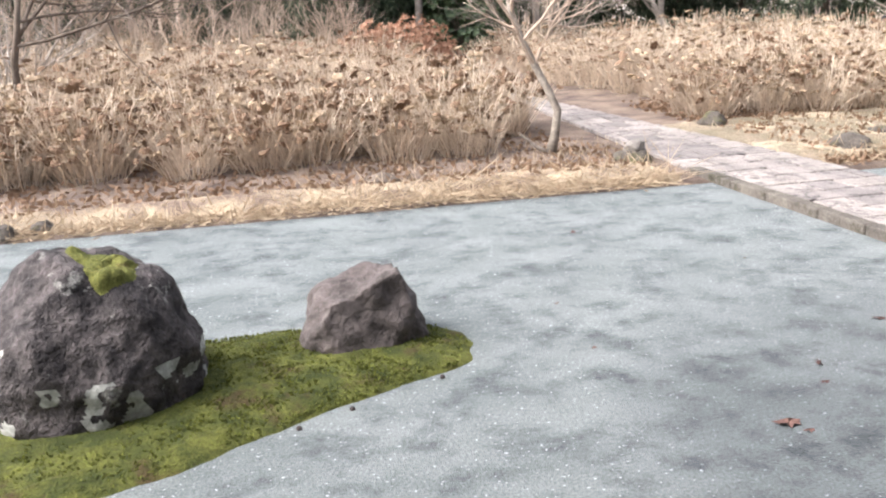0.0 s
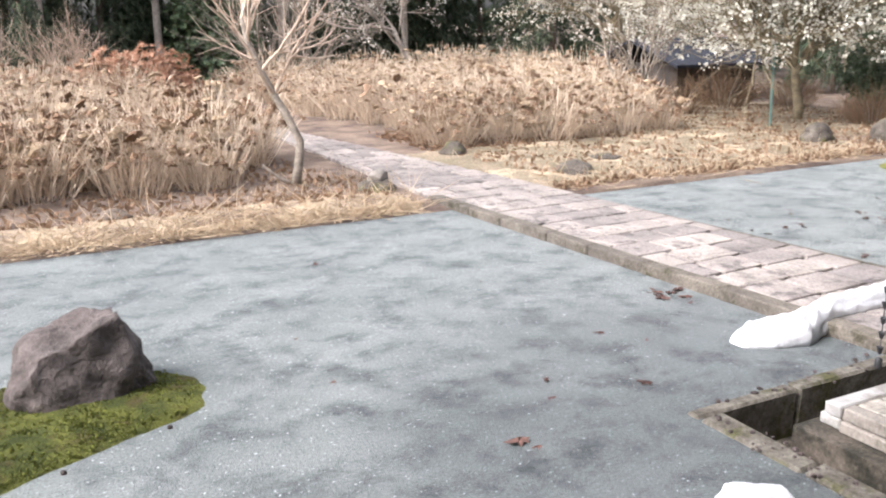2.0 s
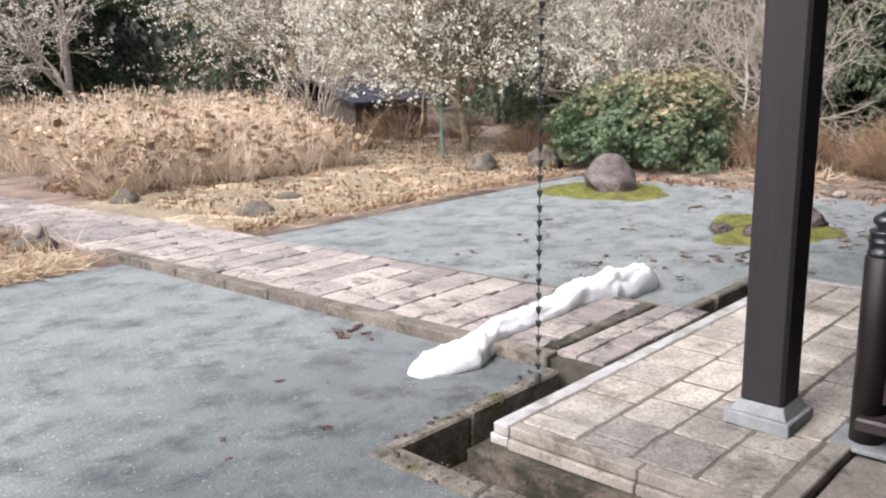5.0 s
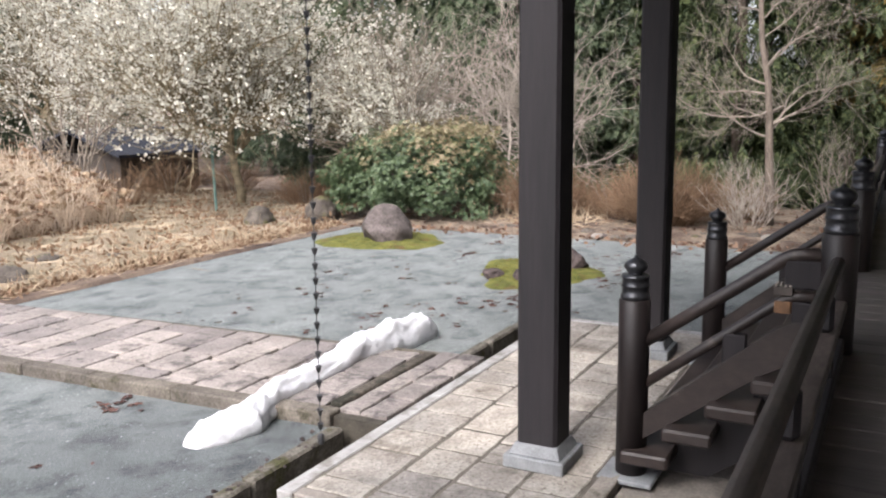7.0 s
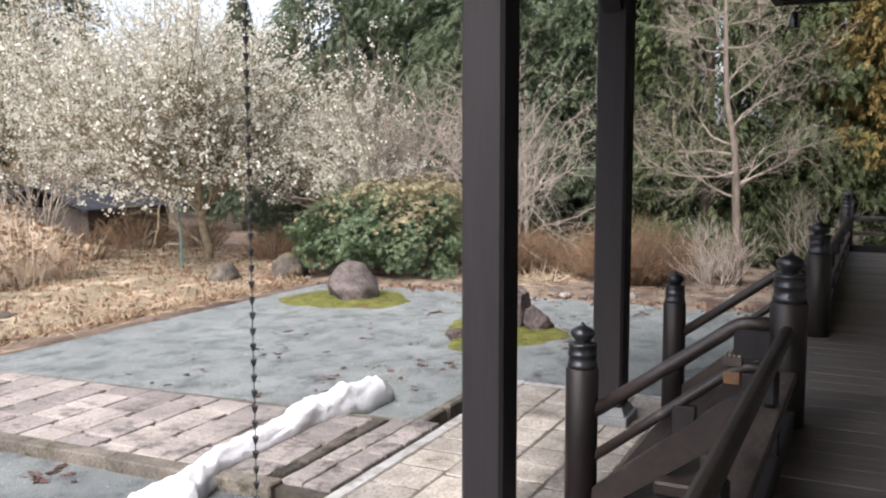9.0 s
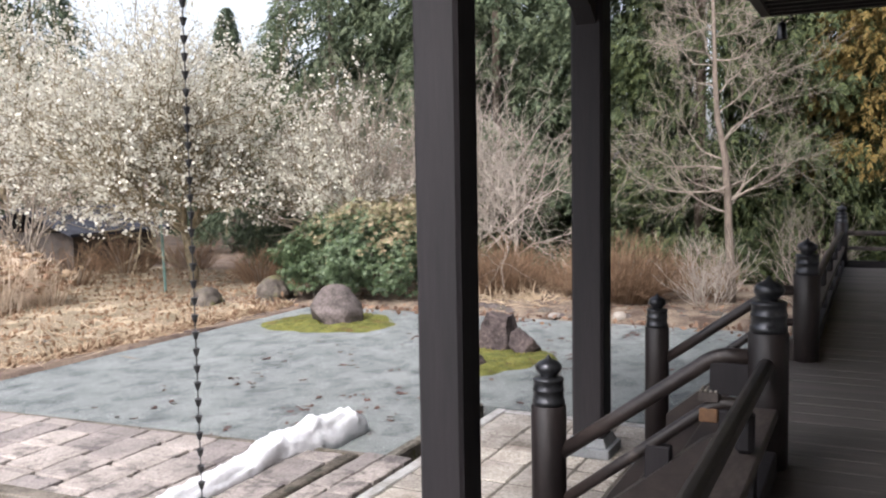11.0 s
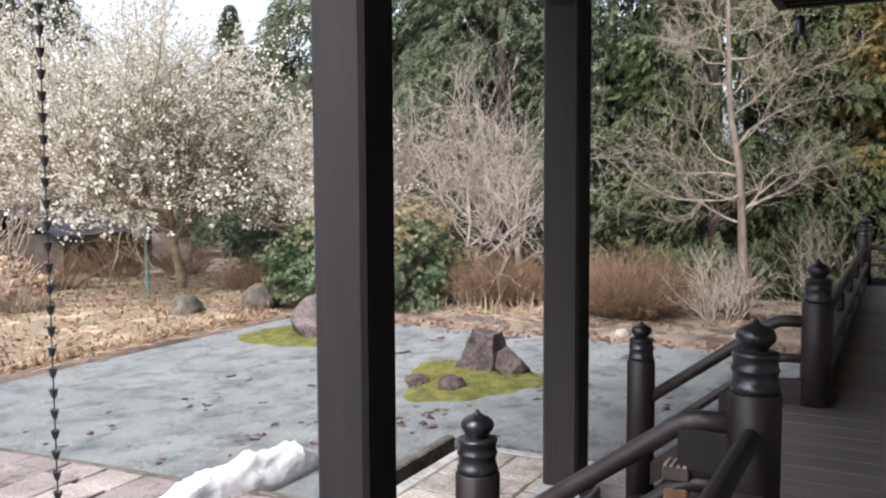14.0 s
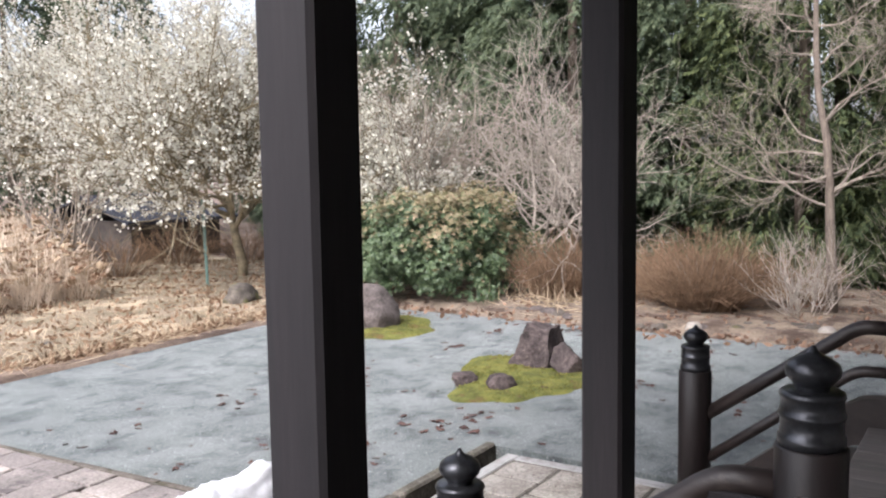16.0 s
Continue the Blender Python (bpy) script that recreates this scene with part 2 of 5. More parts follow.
M_PETAL = mat("white_blossom", (0.66, 0.63, 0.53), (0.86, 0.85, 0.78), 3.0, 0.8, 0.0, island=True, sheer=0.3)
M_GREENPOLE = mat("green_pole_coating", (0.10, 0.175, 0.15), (0.14, 0.22, 0.19), 10.0, 0.5, 0.1)
M_SHED = mat("dark_shed_board", (0.05, 0.042, 0.038), (0.09, 0.075, 0.065), 4.0, 0.9, 0.3)
M_SHEDROOF = mat("slate_blue_roof", (0.022, 0.024, 0.032), (0.042, 0.045, 0.058), 4.0, 0.9, 0.3)
M_PLASTER = mat("lime_plaster", (0.62, 0.58, 0.52), (0.70, 0.66, 0.60), 2.0, 0.9, 0.2)


# ---- builders ----
class Geo:
    """Collects vertices and faces for one mesh."""

    def __init__(self):
        self.v, self.f = [], []

    def add(self, vs, fs):
        k = len(self.v)
        self.v += [tuple(p) for p in vs]
        self.f += [tuple(i + k for i in q) for q in fs]

    def tube(self, pts, rads, n=5, cap=True):
        vs, fs = [], []
        pts = [Vector(p) for p in pts]
        for i, p in enumerate(pts):
            d = (pts[min(i + 1, len(pts) - 1)] - pts[max(i - 1, 0)]).normalized()
            u = d.orthogonal().normalized() if abs(d.z) > 0.9 else d.cross(Vector((0, 0, 1))).normalized()
            w = d.cross(u)
            for j in range(n):
                a = 2 * math.pi * j / n
                vs.append(p + (u * math.cos(a) + w * math.sin(a)) * rads[i])
        for i in range(len(pts) - 1):
            for j in range(n):
                fs.append((i * n + j, i * n + (j + 1) % n, (i + 1) * n + (j + 1) % n, (i + 1) * n + j))
        if cap:
            fs.append(tuple(reversed(range(n))))
            fs.append(tuple((len(pts) - 1) * n + j for j in range(n)))
        self.add(vs, fs)

    def leaf(self, c, d, up, length, width):
        s = d.cross(up)
        s = s.normalized() if s.length > 1e-4 else d.orthogonal().normalized()
        m = c + d * length * 0.5
        self.add([c, m + s * width * 0.5, c + d * length, m - s * width * 0.5], [(0, 1, 2, 3)])

    def lathe(self, profile, n=16, at=(0, 0, 0)):
        vs, fs = [], []
        for r, z in profile:
            for j in range(n):
                a = 2 * math.pi * j / n
                vs.append((at[0] + r * math.cos(a), at[1] + r * math.sin(a), at[2] + z))
        for i in range(len(profile) - 1):
            for j in range(n):
                fs.append((i * n + j, i * n + (j + 1) % n, (i + 1) * n + (j + 1) % n, (i + 1) * n + j))
        fs.append(tuple(reversed(range(n))))
        fs.append(tuple((len(profile) - 1) * n + j for j in range(n)))
        self.add(vs, fs)

    def box(self, x0, x1, y0, y1, z0, z1):
        self.add([(x, y, z) for z in (z0, z1) for y in (y0, y1) for x in (x0, x1)],
                 [(0, 2, 3, 1), (4, 5, 7, 6), (0, 1, 5, 4), (2, 6, 7, 3), (0, 4, 6, 2), (1, 3, 7, 5)])

    def mesh(self, name, material, smooth=False):
        me = bpy.data.meshes.new(name)
        me.from_pydata(self.v, [], self.f)
        if smooth:
            me.polygons.foreach_set("use_smooth", [True] * len(me.polygons))
        me.materials.append(material)
        me.update()
        return me


def block(sx, sy, sz, bevel=0.01, jitter=0.0, seed=0, material=None, name="block"):
    """A bevelled block, its base centred on the origin."""
    bm = bmesh.new()
    bmesh.ops.create_cube(bm, size=1)
    rng = random.Random(seed)
    for v in bm.verts:
        v.co = Vector((v.co.x * sx, v.co.y * sy, (v.co.z + 0.5) * sz))
        v.co += Vector((rng.uniform(-1, 1) * jitter, rng.uniform(-1, 1) * jitter, rng.uniform(-0.3, 0.3) * jitter if v.co.z > 0 else 0))
    if bevel:
        bmesh.ops.bevel(bm, geom=bm.edges[:], offset=bevel, segments=1, affect="EDGES")
    me = bpy.data.meshes.new(name)
    bm.to_mesh(me)
    bm.free()
    if material:
        me.materials.append(material)
    return me


def flag_mesh(sx, sy, h, seed, material, name):
    """A hand-cut slab with wavering edges and worn rims, its base at z = 0."""
    rng = random.Random(seed)
    out = []
    for (x0, y0), (x1, y1) in (((-1, -1), (1, -1)), ((1, -1), (1, 1)), ((1, 1), (-1, 1)), ((-1, 1), (-1, -1))):
        for k in range(5):
            u = k / 5
            corner = 0.975 if k == 0 else 1.0
            w = rng.uniform(-0.009, 0.004)
            x, y = (x0 + (x1 - x0) * u) * corner, (y0 + (y1 - y0) * u) * corner
            r = math.hypot(x * sx / 2, y * sy / 2)
            out.append((x * sx / 2 * (1 + w / r), y * sy / 2 * (1 + w / r)))
    n = len(out)
    g = Geo()
    lift = [rng.uniform(-0.003, 0.001) for _ in out]
    g.add([(x, y, 0) for x, y in out] + [(x, y, h - 0.008 + l) for (x, y), l in zip(out, lift)] + [(x * (1 - 0.008 / abs(max(x, y, -x, -y))), y * (1 - 0.008 / abs(max(x, y, -x, -y))), h + l * 0.5) for (x, y), l in zip(out, lift)],
          [(i, (i + 1) % n, n + (i + 1) % n, n + i) for i in range(n)] + [(n + i, n + (i + 1) % n, 2 * n + (i + 1) % n, 2 * n + i) for i in range(n)] + [tuple(range(2 * n, 3 * n))])
    return g.mesh(name, material)


def thing(name, at=(0, 0, 0), label="", category="", group="", kind=""):
    ob = new(name)
    ob.empty_display_size = 0.1
    ob.location = at
    return tagged(ob, label, category, group, kind)


def part(name, me, parent, label="", at=None, rz=0.0):
    """A mesh under a thing; at: in the parent's own space."""
    ob = new(name, me)
    ob.parent = parent
    if at is not None:
        ob.location = at
    ob.rotation_euler[2] = rz
    return tagged(ob, label)


def solo(name, me, at=(0, 0, 0), rz=0.0, label="", category="", group="", kind=""):
    ob = new(name, me)
    ob.location = at
    ob.rotation_euler[2] = rz
    return tagged(ob, label, category, group, kind)


def turned(d, rng, spread):
    return (d + Vector((rng.gauss(0, spread), rng.gauss(0, spread), rng.gauss(0, spread)))).normalized()


# ---- ground ----
def ground_height(x, y):
    """Bare earth: lowered under the courts, slightly uneven beyond."""
    if -9.0 < x < 16.2 and -4.0 < y < 9.6:
        return -0.5
    return 0.03 + 0.05 * noise.noise(Vector((x * 0.5, y * 0.5, 0))) if abs(x) < 60 and abs(y) < 80 else 0.0


def grid_mesh(name, xs, ys, height, material):
    g = Geo()
    n = len(ys)
    g.add([(x, y, height(x, y)) for x in xs for y in ys], [(i * n + j, (i + 1) * n + j, (i + 1) * n + j + 1, i * n + j + 1) for i in range(len(xs) - 1) for j in range(n - 1)])
    return g.mesh(name, material, True)


xs = [-900, -300, -100, -40] + [-20 + 0.8 * i for i in range(14)] + [-9.01, -8.99] + [-8 + 1.0 * i for i in range(24)] + [16.19, 16.21] + [16.8 + 0.6 * i for i in range(24)] + [33, 40, 60, 100, 300, 900]
ys = [-900, -300, -100, -40, -10, -4.01, -3.99] + [-3 + 1.0 * i for i in range(12)] + [9.59, 9.61] + [10 + 0.5 * i for i in range(50)] + [36, 40, 60, 100, 300, 900]
solo("ground", grid_mesh("ground", xs, ys, ground_height, M_SOIL), kind="structure", label="brown garden soil with leaf mould and straw")


def slab(name, outline, z0, z1, material, label, kind="structure"):
    g = Geo()
    n = len(outline)
    g.add([(x, y, z1) for x, y in outline] + [(x, y, z0) for x, y in outline],
          [tuple(range(n))] + [((i + 1) % n, i, i + n, (i + 1) % n + n) for i in range(n)])
    return solo(name, g.mesh(name, material), kind=kind, label=label)


def wavy(x0, y0, x1, y1, n, amp, seed):
    """Points along a line with a gentle waver, ends included."""
    return [(x0 + (x1 - x0) * i / n + amp * noise.noise(Vector((i * 0.7, seed, 0))) * (y1 != y0), y0 + (y1 - y0) * i / n + amp * noise.noise(Vector((i * 0.7, seed, 5))) * (x1 != x0)) for i in range(n + 1)]


PATH_X0, PATH_X1 = 5.85, 7.74
PAD = (4.68, 9.50, 1.53, 3.33)
PAD_Z = 0.087
slab("gravel_court_west", [(4.08, -3.0), (4.08, 3.68), (PATH_X0 + 0.05, 3.68)] + wavy(5.7, 9.95, -8.9, 9.62, 40, 0.10, 3) + [(-8.9, -3.0)], -0.5, 0.0, M_GRAVEL, "raked grey-green gravel court with damp patches")
slab("gravel_court_east", [(7.5, 3.68), (9.85, 3.68), (9.85, -3.0), (15.6, -3.0)] + wavy(15.4, 2.0, 15.9, 8.4, 16, 0.2, 9) + wavy(14.9, 10.0, 7.2, 10.0, 24, 0.10, 4), -0.5, 0.0, M_GRAVEL, "raked grey-green gravel court with damp patches")
def path_edges(y):
    """West and east rim of the path, which runs slightly askew and narrows with distance."""
    if y < 10.2:
        return PATH_X0 - 0.047 * (y - 4), PATH_X1 - 0.07 * (y - 4)
    u = min(1.0, (y - 10.2) / 9.5)
    return 5.56 + 0.24 * u, 7.30 - 1.04 * u


# strips of straw and thin grass between the courts and the beds
def strip(name, x0, x1, y0, y1, material, label, seed):
    ragged = 0.34 if "straw_verge_west" == name else 0.2
    by_path = x0 is None
    x0 = 7.37 if by_path else x0
    nx, ny = int((x1 - x0) / 0.25) + 1, int((y1 - y0) / 0.2) + 1
    def lift(x, y):
        e = min(y - y0, y1 - y, x1 - x, x - x0)
        return -0.045 + 0.15 * min(1.0, e * 2.2) ** 0.6 + 0.05 * min(1.0, e * 1.5) * noise.noise(Vector((x * 1.3, y * 1.3, seed)))
    me = grid_mesh(name, [x0 + (x1 - x0) * i / nx for i in range(nx + 1)], [y0 + (y1 - y0) * j / ny for j in range(ny + 1)], lift, material)
    for v in me.vertices:
        near = max(0.0, 1 - (v.co.y - y0) / 0.8)
        v.co.y += ragged * near * (noise.noise(Vector((v.co.x * 0.9, seed, 0))) + 0.5 * noise.noise(Vector((v.co.x * 3.1, seed, 7))))
    if by_path:              # its west rim follows the narrowing path
        for v in me.vertices:
            b = path_edges(v.co.y)[1]
            v.co.x += (b - 0.14 - 7.37) * max(0.0, 1 - (v.co.x - 7.37) / 2.0)
    return solo(name, me, kind="structure", label=label)
strip("mulch_verge_west", -8.9, 5.6, 10.75, 13.2, M_SOIL, "dark leaf mould at the foot of the hydrangeas", 6.0)
strip("straw_verge_west", -8.9, 5.5, 9.68, 11.15, M_STRAW, "pale straw mulch along the gravel", 1.0)
strip("straw_verge_east", None, 15.0, 9.96, 14.2, M_MOSSY, "thin winter grass and straw along the gravel", 2.0)
strip("grass_verge_north_east", 12.0, 20.0, 11.6, 19.0, M_MOSSY, "thin winter grass under the plum tree", 3.0)
strip("earth_verge_east", 15.25, 21.0, -3.0, 10.2, M_LITTERED, "bare earth with leaf litter beyond the gravel", 4.0)


# ---- drain, stone pad and path ----
drain = thing("drain", (0, 0, 0), "open stone drain round the porch paving", "drain", kind="structure")
def wallbox(name, x0, x1, y0, y1, z0, z1, material, parent, bevel=0.012, jitter=0.004, seed=0):
    return part(name, block(x1 - x0, y1 - y0, z1 - z0, bevel, jitter, seed, material, name), parent, at=((x0 + x1) / 2, (y0 + y1) / 2, z0))
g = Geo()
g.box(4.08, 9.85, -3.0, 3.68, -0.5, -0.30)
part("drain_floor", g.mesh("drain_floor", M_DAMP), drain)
for k in range(9):          # rough kerb on the outer lip
    wallbox("drain_kerb", 3.98, 4.145, 3.61 - 0.72 * (k + 1) + 0.012, 3.61 - 0.72 * k, -0.4, 0.022 + 0.010 * (k % 3), M_LIP, drain, 0.018, 0.012, seed=k)
for k, (a, b) in enumerate(((3.97, 4.82), (4.83, 5.84), (7.78, 8.45), (8.46, 9.15), (9.16, 9.86))):
    wallbox("drain_kerb", a, b, 3.62, 3.73, -0.4, 0.022 + 0.010 * (k % 2), M_LIP, drain, 0.018, 0.012, seed=20 + k)

pad = thing("porch_paving", (0, 0, 0), "raised porch paving of beige flagstones with pale granite edging", "paving", kind="structure")
g = Geo()
g.box(PAD[0] + 0.02, PAD[1] - 0.02, PAD[2] + 0.02, PAD[3] - 0.02, -0.4, PAD_Z - 0.005)
part("paving_bed", g.mesh("paving_bed", M_JOINT), pad)
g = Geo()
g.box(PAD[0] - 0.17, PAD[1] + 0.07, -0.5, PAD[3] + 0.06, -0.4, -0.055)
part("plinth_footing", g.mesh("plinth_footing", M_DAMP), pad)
g = Geo()
g.box(4.75, 9.4, 0.2, PAD[2] - 0.01, -0.054, PAD_Z - 0.075)
part("paving_bed", g.mesh("paving_bed", M_BED), pad)
def edging(x0, x1, y0, y1, along, seed, material):
    rng = random.Random(seed)
    a, end = (x0, x1) if along == "x" else (y0, y1)
    while a < end - 0.05:
        b = min(end, a + rng.uniform(0.7, 1.1))
        if end - b < 0.3:
            b = end
        m = material
        for (o, z0, z1) in ((0.06, -0.054, 0.012), (0.0, 0.016, PAD_Z + 0.004)):
            if along == "x":
                wallbox("edging_stone", a + 0.004, b - 0.004, y0, y1 - (0.0 if o else 0.008) + o * 0.3, z0, z1, m, pad, 0.008, 0.003, seed + int(a * 10))
            else:
                wallbox("edging_stone", x0 + (0.0 if o else 0.008) - o * 0.3, x1, a + 0.004, b - 0.004, z0, z1, m, pad, 0.008, 0.003, seed + int(a * 10))
        a = b
edging(PAD[0], PAD[1], PAD[3] - 0.12, PAD[3], "x", 5, M_PALE)
edging(PAD[0], PAD[0] + 0.11, PAD[2], PAD[3] - 0.125, "y", 8, M_KERB)
edging(PAD[1] - 0.12, PAD[1], PAD[2], PAD[3] - 0.125, "y", 11, M_PALE)

path = thing("stone_path", (0, 0, 0), "flagstone path of pinkish and grey slabs with a low kerb", "path", kind="structure")
def path_top(y):
    return 0.10 - 0.001 * (y - 3.6)


g = Geo()
for k in range(9):
    y0, y1 = 3.36 + k * 2, 3.36 + (k + 1) * 2
    a, b = path_edges((y0 + y1) / 2)
    g.box(a + 0.09, b - 0.09, y0, y1, -0.3, path_top(y1) - 0.03)
part("path_bed", g.mesh("path_bed", M_BED), path)

# ---- veranda ----
FLOOR = 1.0
RAIL_Y = 0.388
NEWELS = {"A": (5.893, RAIL_Y), "B": (5.893, 1.50), "C": (8.512, 1.50), "D": (8.512, RAIL_Y), "E": (15.70, RAIL_Y)}
veranda = thing("floor", (0, 0, 0), "veranda floor of weathered dark boards", "floor", kind="structure")
g = Geo()
g.box(-6.0, 16.0, 0.42, 0.56, FLOOR - 0.24, FLOOR - 0.045)
g.box(15.86, 16.0, -2.2, 0.42, FLOOR - 0.24, FLOOR - 0.045)
g.box(-6.0, 15.86, -2.2, -2.0, FLOOR - 0.24, FLOOR - 0.045)
part("edge_beam", g.mesh("edge_beam", M_WOOD), veranda)
for k in range(12):
    x = -5.4 + 1.9 * k
    part("floor_post", block(0.16, 0.16, FLOOR - 0.235, 0.01, 0, 0, M_WOOD, "floor_post"), veranda, at=(x, 0.47, 0.0))
g = Geo()
g.box(-6.0, 16.0, -2.3, -2.2, -0.4, FLOOR - 0.02)
part("crawl_wall", g.mesh("crawl_wall", M_SHED), veranda)

house_wall = thing("wall_south", (0, 0, 0), "plastered hall wall with dark posts behind the veranda", "wall", kind="structure")
g = Geo()
g.box(-6.0, 14.6, -2.45, -2.2, FLOOR - 0.02, 4.6)
part("plaster", g.mesh("plaster", M_PLASTER), house_wall)
for k in range(8):
    part("wall_post", block(0.24, 0.14, 3.6, 0.012, 0, 0, M_WOOD, "wall_post"), house_wall, at=(-5.5 + k * 2.8, -2.15, FLOOR - 0.02))

roof = thing("ceiling", (0, 0, 0), "dark underside of the deep temple eaves", "ceiling", kind="structure")
EAVE_Z, EAVE_Y, EAVE_X = 4.60, 1.42, 14.8
g = Geo()
g.box(-7.0, EAVE_X, -3.2, EAVE_Y, EAVE_Z + 0.16, EAVE_Z + 0.30)
g.box(-7.0, EAVE_X + 0.02, EAVE_Y - 0.1, EAVE_Y + 0.02, EAVE_Z, EAVE_Z + 0.16)
g.box(EAVE_X - 0.1, EAVE_X + 0.02, -3.2, EAVE_Y - 0.1, EAVE_Z, EAVE_Z + 0.16)
for k in range(70):
    x = -6.8 + 0.31 * k
    if x < EAVE_X - 0.2:
        g.box(x, x + 0.09, -3.1, EAVE_Y - 0.11, EAVE_Z + 0.03, EAVE_Z + 0.158)
part("soffit", g.mesh("soffit", M_WOOD), roof)
g = Geo()
g.add([(-7.3, EAVE_Y + 0.25, EAVE_Z + 0.3), (EAVE_X + 0.3, EAVE_Y + 0.25, EAVE_Z + 0.3), (EAVE_X + 0.3, -3.4, EAVE_Z + 2.4), (-7.3, -3.4, EAVE_Z + 2.4), (-7.3, EAVE_Y + 0.25, EAVE_Z + 0.42), (EAVE_X + 0.3, EAVE_Y + 0.25, EAVE_Z + 0.42), (EAVE_X + 0.3, -3.4, EAVE_Z + 2.55), (-7.3, -3.4, EAVE_Z + 2.55)],
      [(3, 2, 1, 0), (4, 5, 6, 7), (0, 1, 5, 4), (1, 2, 6, 5), (2, 3, 7, 6), (3, 0, 4, 7)])
part("roof_slope", g.mesh("roof_slope", M_SHEDROOF), roof)

porch = thing("porch_roof", (0, 0, 0), "dark porch roof with a curved tie beam", "roof", kind="structure")
g = Geo()
g.box(4.7, 9.4, EAVE_Y + 0.03, 3.52, 4.75, 4.87)
for k in range(15):
    g.box(4.75 + 0.325 * k, 4.84 + 0.325 * k, EAVE_Y + 0.03, 3.45, 4.66, 4.75)
part("porch_soffit", g.mesh("porch_soffit", M_WOOD), porch)
# tie beam: raised in the middle, dropping to the posts
P1, P2, PW = (5.80, 2.045), (8.53, 2.05), 0.266
g = Geo()
n = 20
vs = []
for i in range(n + 1):
    u = i / n
    x = P1[0] + (P2[0] - P1[0]) * u
    low = 3.80 - 0.32 * max(0.0, 1 - min(u, 1 - u) / 0.16) ** 1.6
    vs += [(x, 1.97, low), (x, 2.13, low), (x, 2.13, 4.12), (x, 1.97, 4.12)]
g.add(vs, [(4 * i + j, 4 * i + (j + 1) % 4, 4 * i + 4 + (j + 1) % 4, 4 * i + 4 + j) for i in range(n) for j in range(4)])
part("tie_beam", g.mesh("tie_beam", M_WOOD), porch)
g = Geo()
g.box(4.9, 9.2, 1.9, 2.16, 4.42, 4.66)
part("purlin", g.mesh("purlin", M_WOOD), porch)

def pillar_on_base(x, y):
    p = thing("porch_pillar", (x, y, PAD_Z), "square dark-stained wooden pillar on a stepped grey stone base", "pillar", "porch pillars")
    g = Geo()
    h, c = PW / 2, 0.022
    ring = [(h - c, -h), (h, -h + c), (h, h - c), (h - c, h), (-h + c, h), (-h, h - c), (-h, -h + c), (-h + c, -h)]
    g.add([(a, b, z) for z in (0.15, 4.34) for a, b in ring], [(i, (i + 1) % 8, 8 + (i + 1) % 8, 8 + i) for i in range(8)] + [tuple(reversed(range(8))), tuple(range(8, 16))])
    part("shaft", g.mesh("shaft", M_WOOD), p)
    part("base_slab", block(0.40, 0.40, 0.085, 0.008, 0, 0, M_GREYSTONE, "base_slab"), p, "grey cut stone", at=(0, 0, 0.0))
    bm = bmesh.new()
    bmesh.ops.create_cone(bm, cap_ends=True, segments=4, radius1=0.245, radius2=0.20, depth=0.07)
    bmesh.ops.rotate(bm, verts=bm.verts, matrix=Matrix.Rotation(math.pi / 4, 3, "Z"))
    bmesh.ops.bevel(bm, geom=bm.edges[:], offset=0.006, segments=1, affect="EDGES")
    me = bpy.data.meshes.new("base_cap")
    bm.to_mesh(me)
    bm.free()
    me.materials.append(M_GREYSTONE)
    part("base_cap", me, p, "grey cut stone", at=(0, 0, 0.12))
    return p
pillar_on_base(*P1)
pillar_on_base(*P2)

# newel posts with onion finials
R = 0.095
def newel(x, y, z0, top):
    nw = thing("newel_post", (x, y, z0), "round dark wooden newel post with a blackened onion finial", "newel post", "veranda newel posts")
    h = top - z0
    g = Geo()
    g.lathe([(R, 0.0), (R, h - 0.275), (R - 0.006, h - 0.268)], 20)
    part("shaft", g.mesh("shaft", M_NEWEL, True), nw)
    g = Geo()
    k = R - 0.012
    g.lathe([(k + 0.004, 0.0), (k + 0.004, 0.03), (k - 0.002, 0.035), (k - 0.002, 0.075), (k + 0.003, 0.08), (k + 0.003, 0.09), (k - 0.002, 0.095), (k - 0.003, 0.13), (k + 0.002, 0.135), (k, 0.145), (k - 0.012, 0.152)], 24)
    part("cap_sleeve", g.mesh("cap_sleeve", M_CAP, True), nw, "ringed blackened metal sleeve", at=(0, 0, h - 0.27))
    g = Geo()
    g.lathe([(0.047, 0.0), (0.043, 0.018), (0.052, 0.03), (0.068, 0.048), (0.072, 0.064), (0.066, 0.082), (0.045, 0.098), (0.022, 0.107), (0.012, 0.116), (0.006, 0.130)], 20)
    part("finial", g.mesh("finial", M_CAP, True), nw, "onion-shaped metal finial", at=(0, 0, h - 0.13))
    return nw
newel(*NEWELS["A"], FLOOR - 0.24, 1.925)
newel(*NEWELS["D"], FLOOR - 0.24, 1.925)
newel(*NEWELS["E"], FLOOR, 1.93)
newel(*NEWELS["B"], PAD_Z, 1.46)
newel(*NEWELS["C"], PAD_Z, 1.46)
for x in (NEWELS["B"][0], NEWELS["C"][0]):
    solo("footing_stone", block(0.34, 0.34, 0.03, 0.006, 0.002, 3, M_GREYSTONE, "footing_stone"), (x, 1.50, PAD_Z - 0.026), label="flat grey footing stone under a newel post", category="stone")

def bent(pts, r, n=10, name="rail", material=M_WOODR):
    g = Geo()
    g.tube(pts, [r] * len(pts), n)
    return g.mesh(name, material, True)

